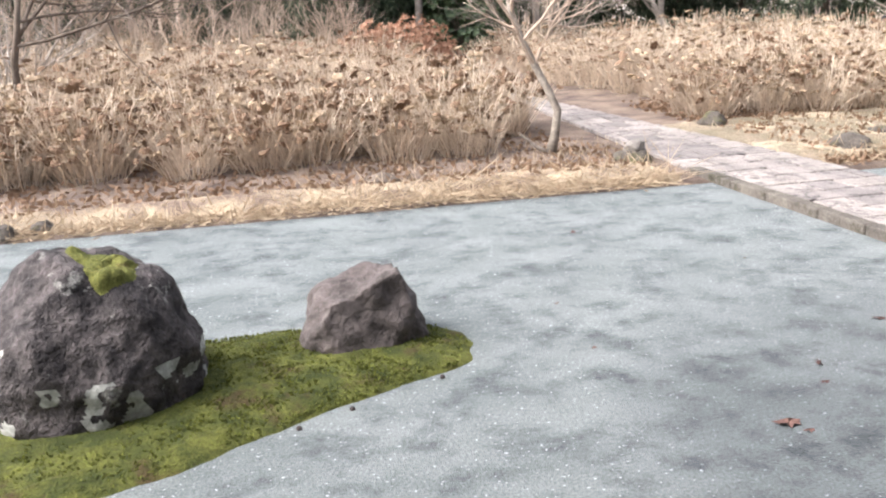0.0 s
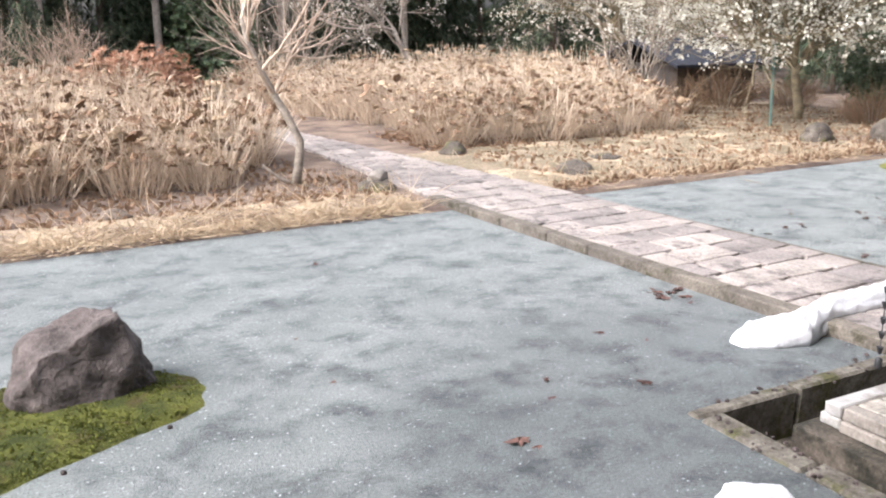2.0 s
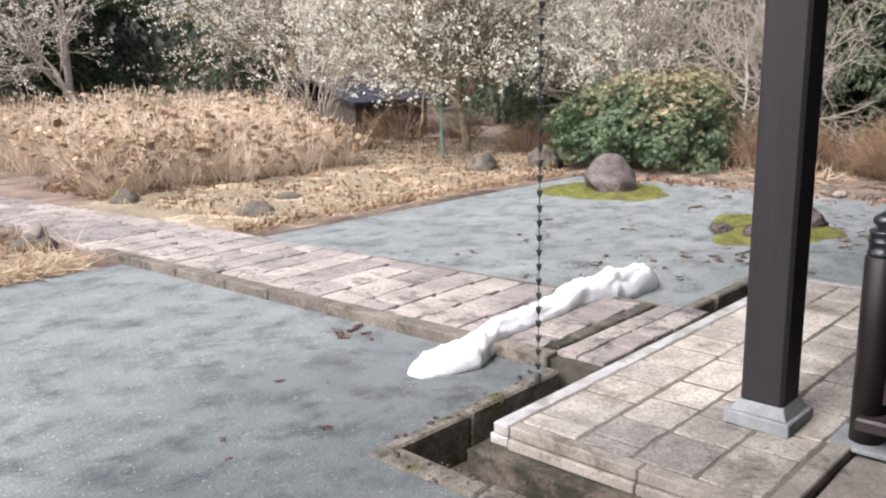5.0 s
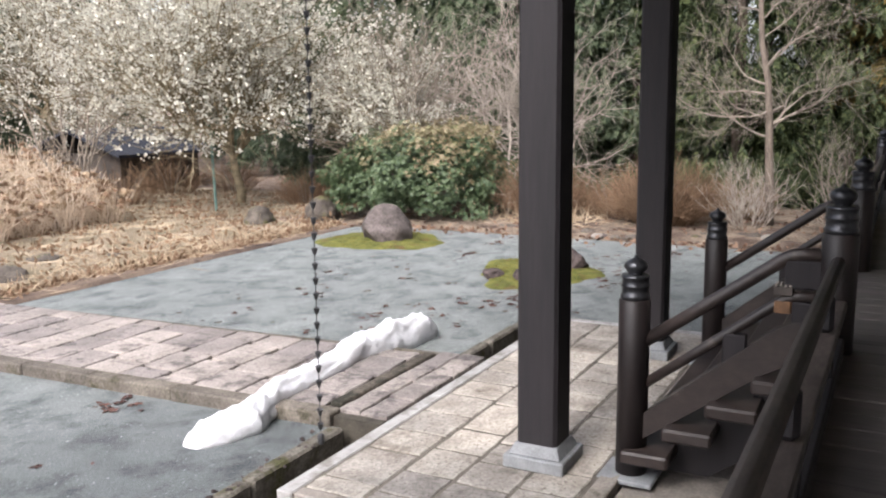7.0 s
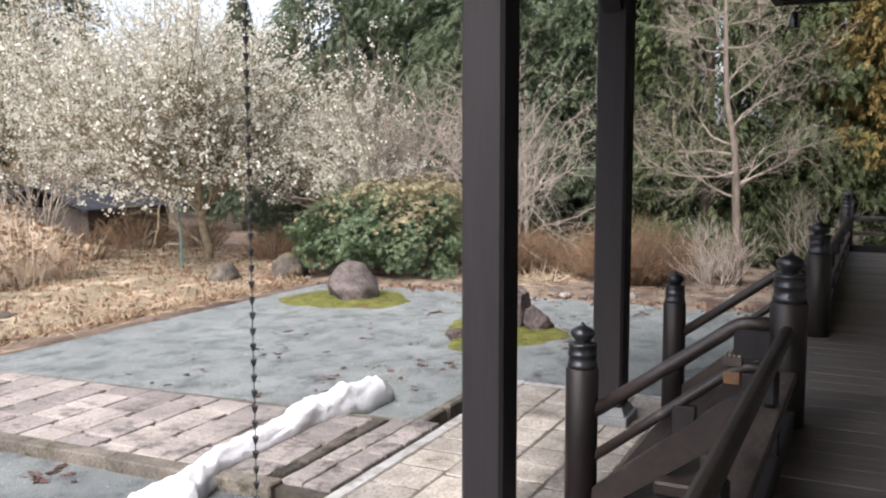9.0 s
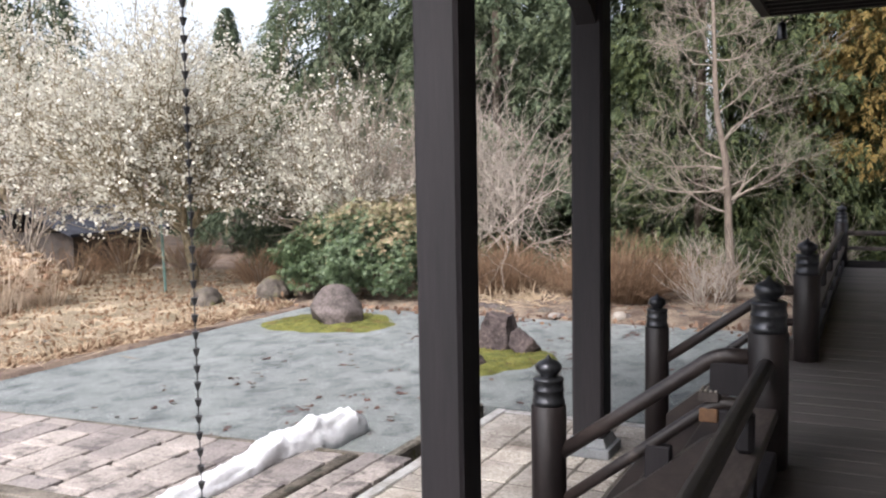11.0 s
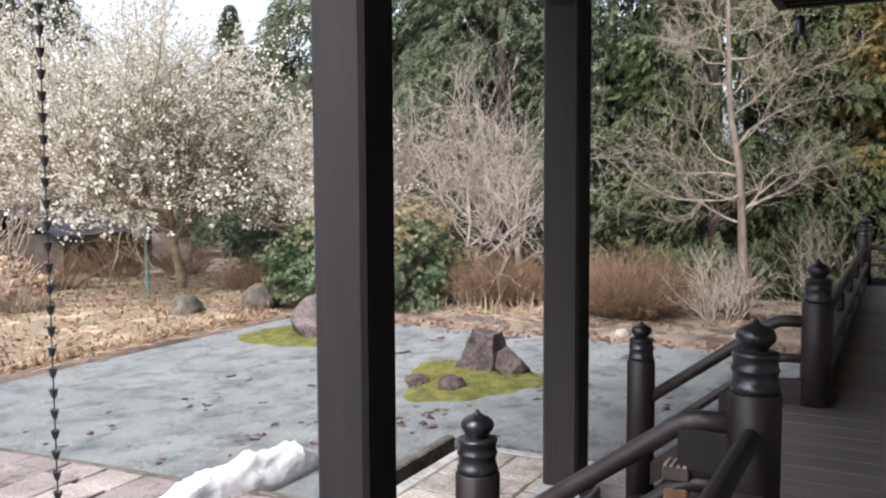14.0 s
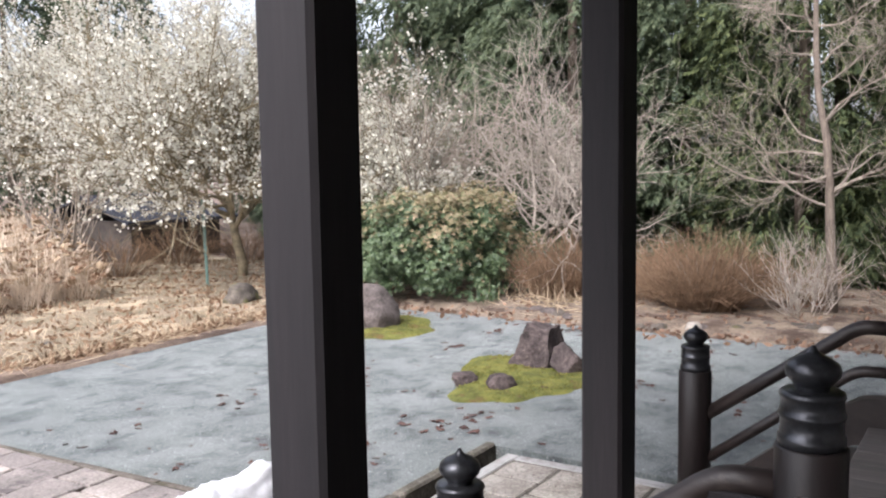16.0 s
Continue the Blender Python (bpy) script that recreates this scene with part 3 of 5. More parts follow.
def straight_railing(name, x0, x1, y0, y1, posts):
    rl = thing(name, (x0, y0, FLOOR), "low dark wooden veranda railing with a round top rail", "railing", "veranda railings")
    dx, dy = x1 - x0, y1 - y0
    part("top_rail", bent([(0, 0, 0.505), (dx, dy, 0.505)], 0.038, material=M_WORN), rl, "worn round rail")
    ang = math.atan2(dy, dx)
    L = math.hypot(dx, dy)
    part("middle_rail", block(L, 0.115, 0.05, 0.008, 0, 0, M_WORN, "middle_rail"), rl, at=(dx / 2, dy / 2, 0.255), rz=ang)
    part("bottom_rail", block(L, 0.11, 0.10, 0.008, 0, 0, M_WOOD, "bottom_rail"), rl, at=(dx / 2, dy / 2, 0.0), rz=ang)
    for k in range(posts):
        u = (k + 0.5) / posts
        part("baluster", block(0.09, 0.09, 0.155, 0.006, 0, 0, M_WOOD, "baluster"), rl, at=(dx * u, dy * u, 0.10), rz=ang)
        part("strut", block(0.075, 0.075, 0.175, 0.02, 0, 0, M_WOOD, "strut"), rl, at=(dx * u, dy * u, 0.305), rz=ang)
    return rl
straight_railing("veranda_railing", -5.9, 5.893 - 0.09, RAIL_Y, RAIL_Y, 8)
straight_railing("veranda_railing", 8.512 + 0.09, 15.70 - 0.09, RAIL_Y, RAIL_Y, 5)
straight_railing("veranda_railing", 15.70, 15.70, RAIL_Y - 0.09, -2.1, 2)

# stairs between the newels
stairs = thing("stairs", (0, 0, PAD_Z), "dark wooden stairs from the veranda to the paving", "stairs", kind="structure")
RISE, GO = (FLOOR - PAD_Z) / 5, 0.245
for k in range(4):
    part("tread", block(2.94, 0.29, 0.08, 0.014, 0.003, k, M_WOODR, "tread"), stairs, at=((5.893 + 8.512) / 2, 1.385 - GO * k, RISE * (k + 1) - 0.08))
for x in (6.06, 8.345):
    g = Geo()
    prof = [(1.50, 0.0), (1.50, 0.06), (0.57, 0.72), (0.57, 0.36), (1.05, 0.0)]
    g.add([(s, a, b) for s in (-0.05, 0.05) for a, b in prof], [(4, 3, 2, 1, 0), (5, 6, 7, 8, 9)] + [(i, (i + 1) % 5, 5 + (i + 1) % 5, 5 + i) for i in range(5)])
    part("stringer", g.mesh("stringer", M_WOOD), stairs, at=(x, 0, 0.0))

def stair_railing(x, mended):
    rl = thing("stair_railing", (x, 0, 0), "sloping dark wooden stair railing with curved round rails", "railing", "stair railings")
    def curve(low, bend, level):
        """Straight up from the lower newel, a short bend, then level into the upper newel."""
        slope = (bend - low) / (0.70 - 1.44)
        pts = [(0, 1.44, low), (0, 1.07, low + slope * (1.07 - 1.44))]
        for i in range(8):
            u = i / 7
            y = 0.72 - 0.14 * u
            pts.append((0, y, level - (level - bend - slope * 0.02) * (1 - u) ** 1.7))
        return pts + [(0, 0.42, level + 0.004)]
    part("top_rail", bent(curve(0.928, 1.468, 1.525), 0.040), rl, "worn round rail")
    part("middle_rail", bent(curve(0.656, 1.232, 1.287), 0.031), rl, "worn round rail")
    g = Geo()
    prof = [(1.42, 0.33), (1.42, 0.49), (0.70, 1.09), (0.60, 1.145), (0.47, 1.16), (0.47, 0.92), (0.64, 0.885), (0.73, 0.835)]
    m_ = len(prof)
    g.add([(s, a, b) for s in (-0.045, 0.045) for a, b in prof], [tuple(reversed(range(m_))), tuple(range(m_, 2 * m_))] + [(i, (i + 1) % m_, m_ + (i + 1) % m_, m_ + i) for i in range(m_)])
    part("skirt_board", g.mesh("skirt_board", M_WOODR), rl)
    part("baluster", block(0.07, 0.13, 0.24, 0.008, 0, 0, M_WOOD, "baluster"), rl, at=(0, 0.91, 0.80))
    if mended:
        part("baluster", block(0.075, 0.19, 0.16, 0.008, 0, 0, M_WOOD, "baluster"), rl, at=(0, 0.56, 1.335))
        part("baluster", block(0.08, 0.10, 0.12, 0.008, 0, 0, M_WOOD, "baluster"), rl, at=(0, 0.56, 1.14))
        b = part("block", block(0.085, 0.10, 0.05, 0.004, 0, 0, M_WORN, "block"), rl, "weathered end of a cut rail", at=(0.0, 0.66, 1.295))
        part("wedge", block(0.07, 0.09, 0.07, 0.006, 0, 0, M_RAW, "wedge"), rl, "small block of bare wood", at=(0.0, 0.66, 1.19))
        for k in range(4):
            part("slat", block(0.092, 0.014, 0.012, 0.002, 0, 0, M_KERB, "slat"), b, at=(0, -0.036 + 0.024 * k, 0.05))
    return rl
stair_railing(5.893, True)
stair_railing(8.512, False)

# wind bell under the eave corner
bell = thing("wind_bell", (14.6, 1.15, 4.60), "small dark bronze wind bell hanging from the eave", "bell")
g = Geo()
g.tube([(0, 0, 0), (0, 0, -0.12)], [0.006, 0.006], 6)
part("hook", g.mesh("hook", M_CHAIN), bell)
g = Geo()
g.lathe([(0.075, -0.36), (0.078, -0.34), (0.062, -0.22), (0.052, -0.14), (0.02, -0.115)], 16)
part("bell_body", g.mesh("bell_body", M_CAP, True), bell)

# rain chain: a string of small cups
chain = thing("rain_chain", (5.375, 3.485, 0.10), "hanging rain chain of small dark metal cups", "rain chain")
cup = Geo()
cup.lathe([(0.007, 0.0), (0.012, 0.008), (0.021, 0.042), (0.024, 0.046), (0.018, 0.042), (0.009, 0.010)], 10)
cup_me = cup.mesh("cup", M_CHAIN, True)
link = Geo()
link.tube([(0, 0, 0.0), (0, 0, 0.06)], [0.004, 0.004], 5)
link_me = link.mesh("link", M_CHAIN)
g = Geo()
g.lathe([(0.018, 0.02), (0.024, 0.03), (0.024, 0.085), (0.018, 0.09), (0.010, 0.095)], 12)
part("weight", g.mesh("weight", M_CHAIN, True), chain, "dark metal weight over the drain", at=(0, 0, -0.02))
for k in range(1, 47):
    part("cup", cup_me, chain, at=(0, 0, 0.1 * k), rz=k * 0.7)
    part("link", link_me, chain, at=(0, 0, 0.1 * k + 0.045))


# ---- rocks, moss and snow ----
def rock_mesh(name, size, seed, material, cuts=(), rough=0.16, sub=4, chips=7, taper=0.0):
    """A weathered stone: a ball cut by planes, then roughened; base at z = 0."""
    bm = bmesh.new()
    bmesh.ops.create_icosphere(bm, subdivisions=sub, radius=1.0)
    rng = random.Random(seed)
    planes = [(Vector(c[:3]).normalized(), c[3]) for c in cuts]
    for _ in range(chips):
        planes.append((Vector((rng.gauss(0, 1), rng.gauss(0, 1), rng.gauss(0.1, 0.7))).normalized(), rng.uniform(0.72, 0.92)))
    for v in bm.verts:
        p = v.co.copy()
        if p.z < 0:              # sits with a broad foot in the ground
            r = math.hypot(p.x, p.y) or 1.0
            grow_by = min(1.0, r * 1.6) * (1 + 0.06 * p.z) / r
            p.x, p.y = p.x * grow_by, p.y * grow_by
        for nrm, d in planes:
            over = p.dot(nrm) - d
            if over > 0:
                p -= nrm * over
        q = p + Vector((seed * 7.1, 0, 0))
        p += p.normalized() * (rough * noise.noise(q * 1.7) + rough * 0.5 * noise.noise(q * 4.1) + rough * 0.22 * noise.noise(q * 10.0))
        k = 1 - taper * max(0.0, p.z)
        v.co = Vector((p.x * k * size[0] / 2, p.y * k * size[1] / 2, (p.z + 0.45) * size[2] / 1.4))
    me = bpy.data.meshes.new(name)
    bm.to_mesh(me)
    bm.free()
    me.polygons.foreach_set("use_smooth", [True] * len(me.polygons))
    me.materials.append(material)
    return me


M_STONE = mat("mossy_garden_stone", (0.075, 0.063, 0.054), (0.155, 0.132, 0.110), 4.0, 0.9, 0.9, 26, 0.55, third=(0.13, 0.122, 0.05), third_scale=3.0, third_at=0.55, depth=0.03)


def patch_mesh(name, outline, height, material, seed, sink=0.01, ragged=0.0):
    """A low mound inside an outline, thick in the middle and ragged at its rim."""
    cx, cy = sum(p[0] for p in outline) / len(outline), sum(p[1] for p in outline) / len(outline)
    n, rings = len(outline) * 8, 14
    rim = []
    for i in range(n):
        k, u = divmod(i, 8)
        p0, p1, p2, p3 = (outline[(k + j) % len(outline)] for j in (-1, 0, 1, 2))
        u /= 8
        rim.append([0.5 * (2 * b + (c - a) * u + (2 * a - 5 * b + 4 * c - d) * u * u + (3 * b - a - 3 * c + d) * u ** 3) for a, b, c, d in zip(p0, p1, p2, p3)])
    vs = [(0.0, 0.0, height)]
    for r in range(1, rings + 1):
        s = r / rings
        for i, (x, y) in enumerate(rim):
            w = 1 + (0.035 * noise.noise(Vector((x * 6, y * 6, seed))) + ragged * noise.noise(Vector((x * 2.4, y * 2.4, seed + 3)))) * s
            px_, py_ = (x - cx) * s * w, (y - cy) * s * w
            z = height * (1 - s ** 5) + 0.028 * (1 - s ** 8) * noise.noise(Vector((px_ * 5, py_ * 5, seed))) + 0.014 * (1 - s ** 8) * noise.noise(Vector((px_ * 16, py_ * 16, seed)))
            vs.append((px_, py_, max(z, 0.002) if s < 1 else -sink))
    g = Geo()
    fs = [(0, 1 + i, 1 + (i + 1) % n) for i in range(n)]
    for r in range(rings - 1):
        for i in range(n):
            fs.append((1 + r * n + i, 1 + (r + 1) * n + i, 1 + (r + 1) * n + (i + 1) % n, 1 + r * n + (i + 1) % n))
    g.add(vs, fs)
    return g.mesh(name, material, True), (cx, cy)


def moss_island(outline, height, material, seed, tufts, label, off):
    me, c = patch_mesh("moss_patch", outline, height, material, seed, ragged=0.0 if outline[0][0] < 5 else 0.22)
    ob = solo("moss_patch", me, (c[0], c[1], 0.0), label=label, category="moss")
    rng = random.Random(seed)
    g = Geo()
    for _ in range(tufts):
        k = rng.randrange(len(outline))
        a, b = outline[k], outline[(k + 1) % len(outline)]
        u, s = rng.random(), math.sqrt(rng.random()) * 0.97
        x, y = ((a[0] + (b[0] - a[0]) * u) - c[0]) * s, ((a[1] + (b[1] - a[1]) * u) - c[1]) * s
        z = height * (1 - s ** 5) * 0.9
        for _ in range(3):
            g.leaf(Vector((x, y, z)), turned(Vector((0, 0, 1)), rng, 0.6), Vector((rng.gauss(0, 1), rng.gauss(0, 1), 0.1)), rng.uniform(0.012, 0.028), 0.013)
    tagged(part("moss_nap", g.mesh("moss_nap", off), ob), kind="stuff")
    return ob

M_TUFT = mat("moss_tuft", (0.060, 0.068, 0.015), (0.205, 0.220, 0.048), 3.0, 0.9, 0.0, island=True, sheer=0.2)
M_TUFTY = mat("yellow_moss_tuft", (0.13, 0.125, 0.03), (0.26, 0.25, 0.075), 3.0, 0.9, 0.0, island=True, sheer=0.2)
moss_island([(1.57, 5.55), (1.40, 5.17), (0.92, 4.97), (0.2, 4.6), (-0.56, 4.18), (-1.6, 4.0), (-2.3, 4.7), (-2.1, 5.9), (-1.1, 6.25), (-0.3, 6.12), (0.36, 6.16), (1.0, 6.1), (1.42, 5.93)], 0.075, M_MOSS, 3, 5200, "green cushion moss patch on the gravel", M_TUFT)
moss_island([(12.75, 8.7), (13.0, 7.5), (13.55, 6.95), (14.3, 7.2), (14.9, 8.0), (14.6, 8.9), (13.6, 9.3)], 0.05, M_MOSSY2, 5, 1200, "yellow-green moss round a boulder", M_TUFTY)
moss_island([(10.95, 4.75), (11.1, 4.15), (11.9, 3.75), (12.6, 3.75), (13.1, 4.3), (13.2, 5.1), (12.9, 5.5), (12.2, 5.45), (11.5, 5.1)], 0.05, M_MOSSY2, 6, 1600, "yellow-green moss round a standing rock", M_TUFTY)

M_LICHEN = mat("pale_lichen", (0.30, 0.30, 0.27), (0.46, 0.455, 0.41), 9.0, 0.95, 0.8, 30, 0.4, depth=0.02)
boulder_me = rock_mesh("mossy_boulder", (1.30, 1.32, 0.93), 4, M_ROCKD, [(0.1, 0, 1, 0.90), (1, -0.2, 0.35, 0.95)], 0.11, 6, 2, 0.12)
boulder_me.materials.append(M_LICHEN)
for f in boulder_me.polygons:          # lichen in rounded blotches, most of them low on the stone
    c_ = f.center
    if noise.noise(c_ * 5.2) + 0.35 * noise.noise(c_ * 13.0) > (0.22 if c_.z < 0.34 else 0.62):
        f.material_index = 1
boulder = solo("mossy_boulder", boulder_me, (-0.87, 5.40, 0.0), label="rounded dark boulder with pale lichen and a moss cap", category="rock")
def moss_on(me, centre, radius, seed):
    """A cushion of moss grown on the upper faces of a stone, thick inside and thin at its ragged rim."""
    def depth_at(p):
        q = p - centre
        return radius * (1 + 0.5 * noise.noise(p * 4.0 + Vector((seed, 0, 0))) + 0.25 * noise.noise(p * 10.0)) - math.hypot(q.x * 0.8, q.y, q.z * 0.8)
    faces = [f for f in me.polygons if f.normal.z > 0.05 and depth_at(f.center) > 0]
    index, vs = {}, []
    for f in faces:
        for i in f.vertices:
            if i not in index:
                index[i] = len(vs)
                v = me.vertices[i]
                d = depth_at(v.co)
                vs.append(v.co + v.normal * (-0.004 + 0.055 * min(1.0, max(0.0, d * 14)) * (0.8 + 0.6 * noise.noise(v.co * 16))))
    g = Geo()
    g.add(vs, [tuple(index[i] for i in f.vertices) for f in faces])
    return g.mesh("moss_cap", M_MOSSY2, True)
part("moss_cap", moss_on(boulder_me, Vector((0.15, -0.10, 0.90)), 0.21, 3), boulder, "bright green moss cushion")
solo("peaked_rock", rock_mesh("peaked_rock", (0.94, 0.80, 0.635), 9, M_ROCKB, [(-0.30, -0.05, 1, 0.50), (1, 0, 0.42, 0.66), (-1, -0.1, 0.5, 0.74), (0.15, -1, 0.35, 0.60), (0, 1, 0.5, 0.7)], 0.15, 5), (0.86, 5.78, 0.03), label="brown-grey peaked rock set in moss", category="rock")
solo("boulder", rock_mesh("boulder", (1.0, 0.95, 0.63), 14, M_ROCKB, [(-0.8, 0.4, 0.7, 0.8)], 0.11, 4, 5, 0.25), (13.85, 8.12, 0.0), rz=0.6, label="rounded brown-grey boulder on yellow moss", category="rock")
solo("standing_rock", rock_mesh("standing_rock", (0.80, 0.86, 0.70), 21, M_ROCKK, [(0, 0, 1, 0.52), (-0.2, 0.9, 0.55, 0.42), (-1, 0.1, 0.4, 0.5), (0.1, -1, 0.1, 0.6), (1, 0, 0.3, 0.6)], 0.14), (12.75, 4.72, 0.0), label="dark angular standing rock on a moss mound", category="rock")
solo("side_rock", rock_mesh("side_rock", (0.50, 0.44, 0.34), 25, M_ROCKK, [(0.1, -0.8, 0.8, 0.5), (-0.7, 0.5, 0.6, 0.6)], 0.16), (12.60, 4.22, 0.02), rz=0.5, label="small dark rock leaning beside the standing rock", category="rock")
solo("small_stone", rock_mesh("small_stone", (0.28, 0.34, 0.20), 26, M_ROCKK, [(0, 0, 1, 0.6)], 0.14, 3), (11.5, 4.5, 0.02), label="small dark stone on moss", category="rock")
solo("small_stone", rock_mesh("small_stone", (0.30, 0.34, 0.16), 27, M_ROCKK, [(0, 0, 1, 0.6)], 0.14, 3), (11.55, 5.0, 0.0), label="flat dark stone on the gravel", category="rock")
for (x, y, w, h, sd, mt, lb) in ((5.2, 11.05, 0.64, 0.32, 31, M_ROCKB, "low mossy stone in the straw"), (5.24, 11.07, 0.36, 0.24, 32, M_PALE, "pale stone stacked on a low stone"), (8.35, 10.8, 0.85, 0.34, 33, M_ROCKB, "half-buried brown stone in the grass"), (7.65, 13.35, 0.62, 0.42, 34, M_ROCKB, "brown stone beside the path"), (9.6, 11.6, 0.7, 0.22, 35, M_KERB, "flat pale stone in the straw"),
                             (14.2, 11.25, 0.85, 0.58, 36, M_ROCKK, "dark round stone in the grass"), (15.75, 10.8, 1.05, 0.66, 37, M_ROCKB, "brown boulder at the corner of the gravel"), (16.4, 10.1, 0.6, 0.4, 38, M_ROCKB, "brown stone beside the shrub"), (-2.45, 9.75, 0.35, 0.22, 39, M_ROCKB, "brown stone at the gravel edge"), (-2.1, 9.9, 0.30, 0.2, 40, M_KERB, "grey stone at the gravel edge"),
                             (1.75, 10.95, 0.55, 0.22, 41, M_BARKD, "old cut stump in the bed"), (10.3, 10.9, 0.4, 0.16, 42, M_KERB, "small flat stone in the straw")):
    z = 0.19 if sd == 32 else 0.02
    solo("stump" if sd == 41 else "garden_stone", rock_mesh("garden_stone", (w * 0.88, w * 0.75, h * 0.68), sd, M_KERB if mt is M_PALE else (M_BARKD if sd == 41 else M_STONE), [], 0.20, 4, 5, 0.2), (x, y, z), rz=sd * 0.7, label=lb, category="stump" if sd == 41 else "rock")
rng = random.Random(50)
for k in range(46):          # row of rubble along the east edge of the gravel
    y = 1.6 + 8.0 * k / 45 + rng.uniform(-0.08, 0.08)
    if k < 4:
        rubble = [rock_mesh("rubble_stone", (0.34, 0.28, 0.20), 60 + j, (M_ROCKB, M_KERB, M_STONE, M_STONE)[j], [], 0.22, 2) for j in range(4)] if k == 0 else rubble
    s = rng.uniform(0.4, 1.0)
    ob = solo("rubble_stone", rubble[rng.choice((0, 0, 1, 2, 2, 3))], (15.85 + 0.25 * math.sin(y) + rng.uniform(-0.15, 0.35), y, 0.02), rng.uniform(0, 6), "small brown stone edging the gravel", "rock", "rubble edging stones")
    ob.scale = (s, s, s * rng.uniform(0.45, 0.8))


def snow_ridge(name, spine, label, seed):
    """A lump of old snow along a spine of (x, y, base z, half width, height)."""
    g = Geo()
    n, m = 110, 22
    vs = []
    for i in range(n + 1):
        u = i / n * (len(spine) - 1)
        k = min(int(u), len(spine) - 2)
        f = u - k
        f = f * f * (3 - 2 * f)
        x, y, z, w, h = (a + (b - a) * f for a, b in zip(spine[k], spine[k + 1]))
        end = math.sqrt(max(0.0, 1 - (2 * abs(i / n - 0.5)) ** 14))
        for j in range(m):
            a = math.pi * j / (m - 1)
            q = Vector((x * 2.6, y * 2.6 + math.cos(a) * 0.9, seed + math.sin(a)))
            k2 = 1 + 0.20 * noise.noise(q * 1.3) + 0.14 * noise.noise(q * 3.7) + 0.08 * noise.noise(q * 8.5)
            vs.append((x, y - math.cos(a) * w * 0.66 * k2 * end, z + (math.sin(a) ** 0.75) * h * 0.82 * k2 * end - 0.012))
    fs = [(i * m + j, (i + 1) * m + j, (i + 1) * m + j + 1, i * m + j + 1) for i in range(n) for j in range(m - 1)]
    fs += [(i * m, i * m + m - 1, (i + 1) * m + m - 1, (i + 1) * m) for i in range(n)]
    g.add(vs, fs)
    return solo(name, g.mesh(name, M_SNOW, True), label=label, category="snow")
snow_ridge("snow_ridge", [(5.10, 4.42, 0.0, 0.17, 0.13), (5.28, 4.38, 0.0, 0.23, 0.21), (5.55, 4.30, 0.0, 0.25, 0.27), (5.80, 4.34, 0.03, 0.18, 0.22), (5.95, 4.38, 0.09, 0.16, 0.17), (6.3, 4.40, 0.09, 0.17, 0.17), (6.9, 4.42, 0.09, 0.20, 0.19), (7.4, 4.46, 0.09, 0.24, 0.24), (7.85, 4.44, 0.0, 0.26, 0.36), (8.35, 4.40, 0.0, 0.26, 0.34), (8.60, 4.34, 0.0, 0.16, 0.20)], "long ridge of melting white snow across the path", 2)
snow_ridge("snow_lump", [(3.20, 2.74, 0.0, 0.12, 0.09), (3.45, 2.78, 0.0, 0.20, 0.17), (3.70, 2.74, 0.0, 0.15, 0.11)], "small lump of old snow on the gravel", 8)

pebble = rock_mesh("pebble", (0.04, 0.036, 0.025), 90, M_ROCKK, [], 0.15, 1)
for x, y in ((1.22, 5.04), (0.62, 4.76), (0.30, 4.60), (0.5, 6.24)):
    solo("pebble", pebble, (x, y, 0.0), x * 5, "small dark pebble at the edge of the moss", "pebble", "moss edge pebbles")

rng = random.Random(91)
for k in range(110):
    if k % 3:
        x, y, z = rng.gauss(4.07, 0.06), rng.uniform(1.2, 3.6), 0.02
    else:
        x, y, z = rng.uniform(4.1, 5.7), rng.gauss(3.69, 0.05), 0.02
    ob = solo("pebble", pebble, (x, y, z), rng.uniform(0, 6), "small dark pebble on the drain lip", "pebble", "drain lip pebbles")
    w = rng.uniform(0.35, 1.1)
    ob.scale = (w, w, w * 0.8)

# ---- fallen leaves ----
def leaf_mesh(seed, size):
    rng = random.Random(seed)
    g = Geo()
    n = 14
    vs = [(0, 0, 0.012)]
    for i in range(n):
        a = 2 * math.pi * i / n
        r = size * (1.0 if i % 2 == 0 else 0.55) * rng.uniform(0.6, 1.1)
        vs.append((r * math.cos(a), r * 0.6 * math.sin(a), 0.004 + rng.uniform(0.0, 0.028)))
    g.add(vs, [(0, 1 + i, 1 + (i + 1) % n) for i in range(n)])
    return g.mesh("fallen_leaf", M_LITTER)
leaf_meshes = [leaf_mesh(k, s) for k, s in enumerate((0.055, 0.07, 0.045, 0.085))]
rng = random.Random(77)
spots = [(3.53, 4.54), (2.96, 3.8), (4.07, 4.2), (3.4, 4.3), (4.6, 4.8), (5.5, 5.3), (5.55, 5.6), (5.4, 5.7), (5.6, 5.45), (2.3, 5.2), (2.35, 6.1), (4.4, 5.1), (3.2, 8.0), (2.9, 3.9), (4.3, 6.7)]
spots += [(rng.uniform(7.6, 12.0), rng.uniform(3.9, 7.5)) for _ in range(44)] + [(rng.gauss(12.3, 1.6), rng.gauss(4.2, 1.6)) for _ in range(50)] + [(rng.uniform(14.2, 16.6), rng.uniform(1.5, 8.5)) for _ in range(70)]
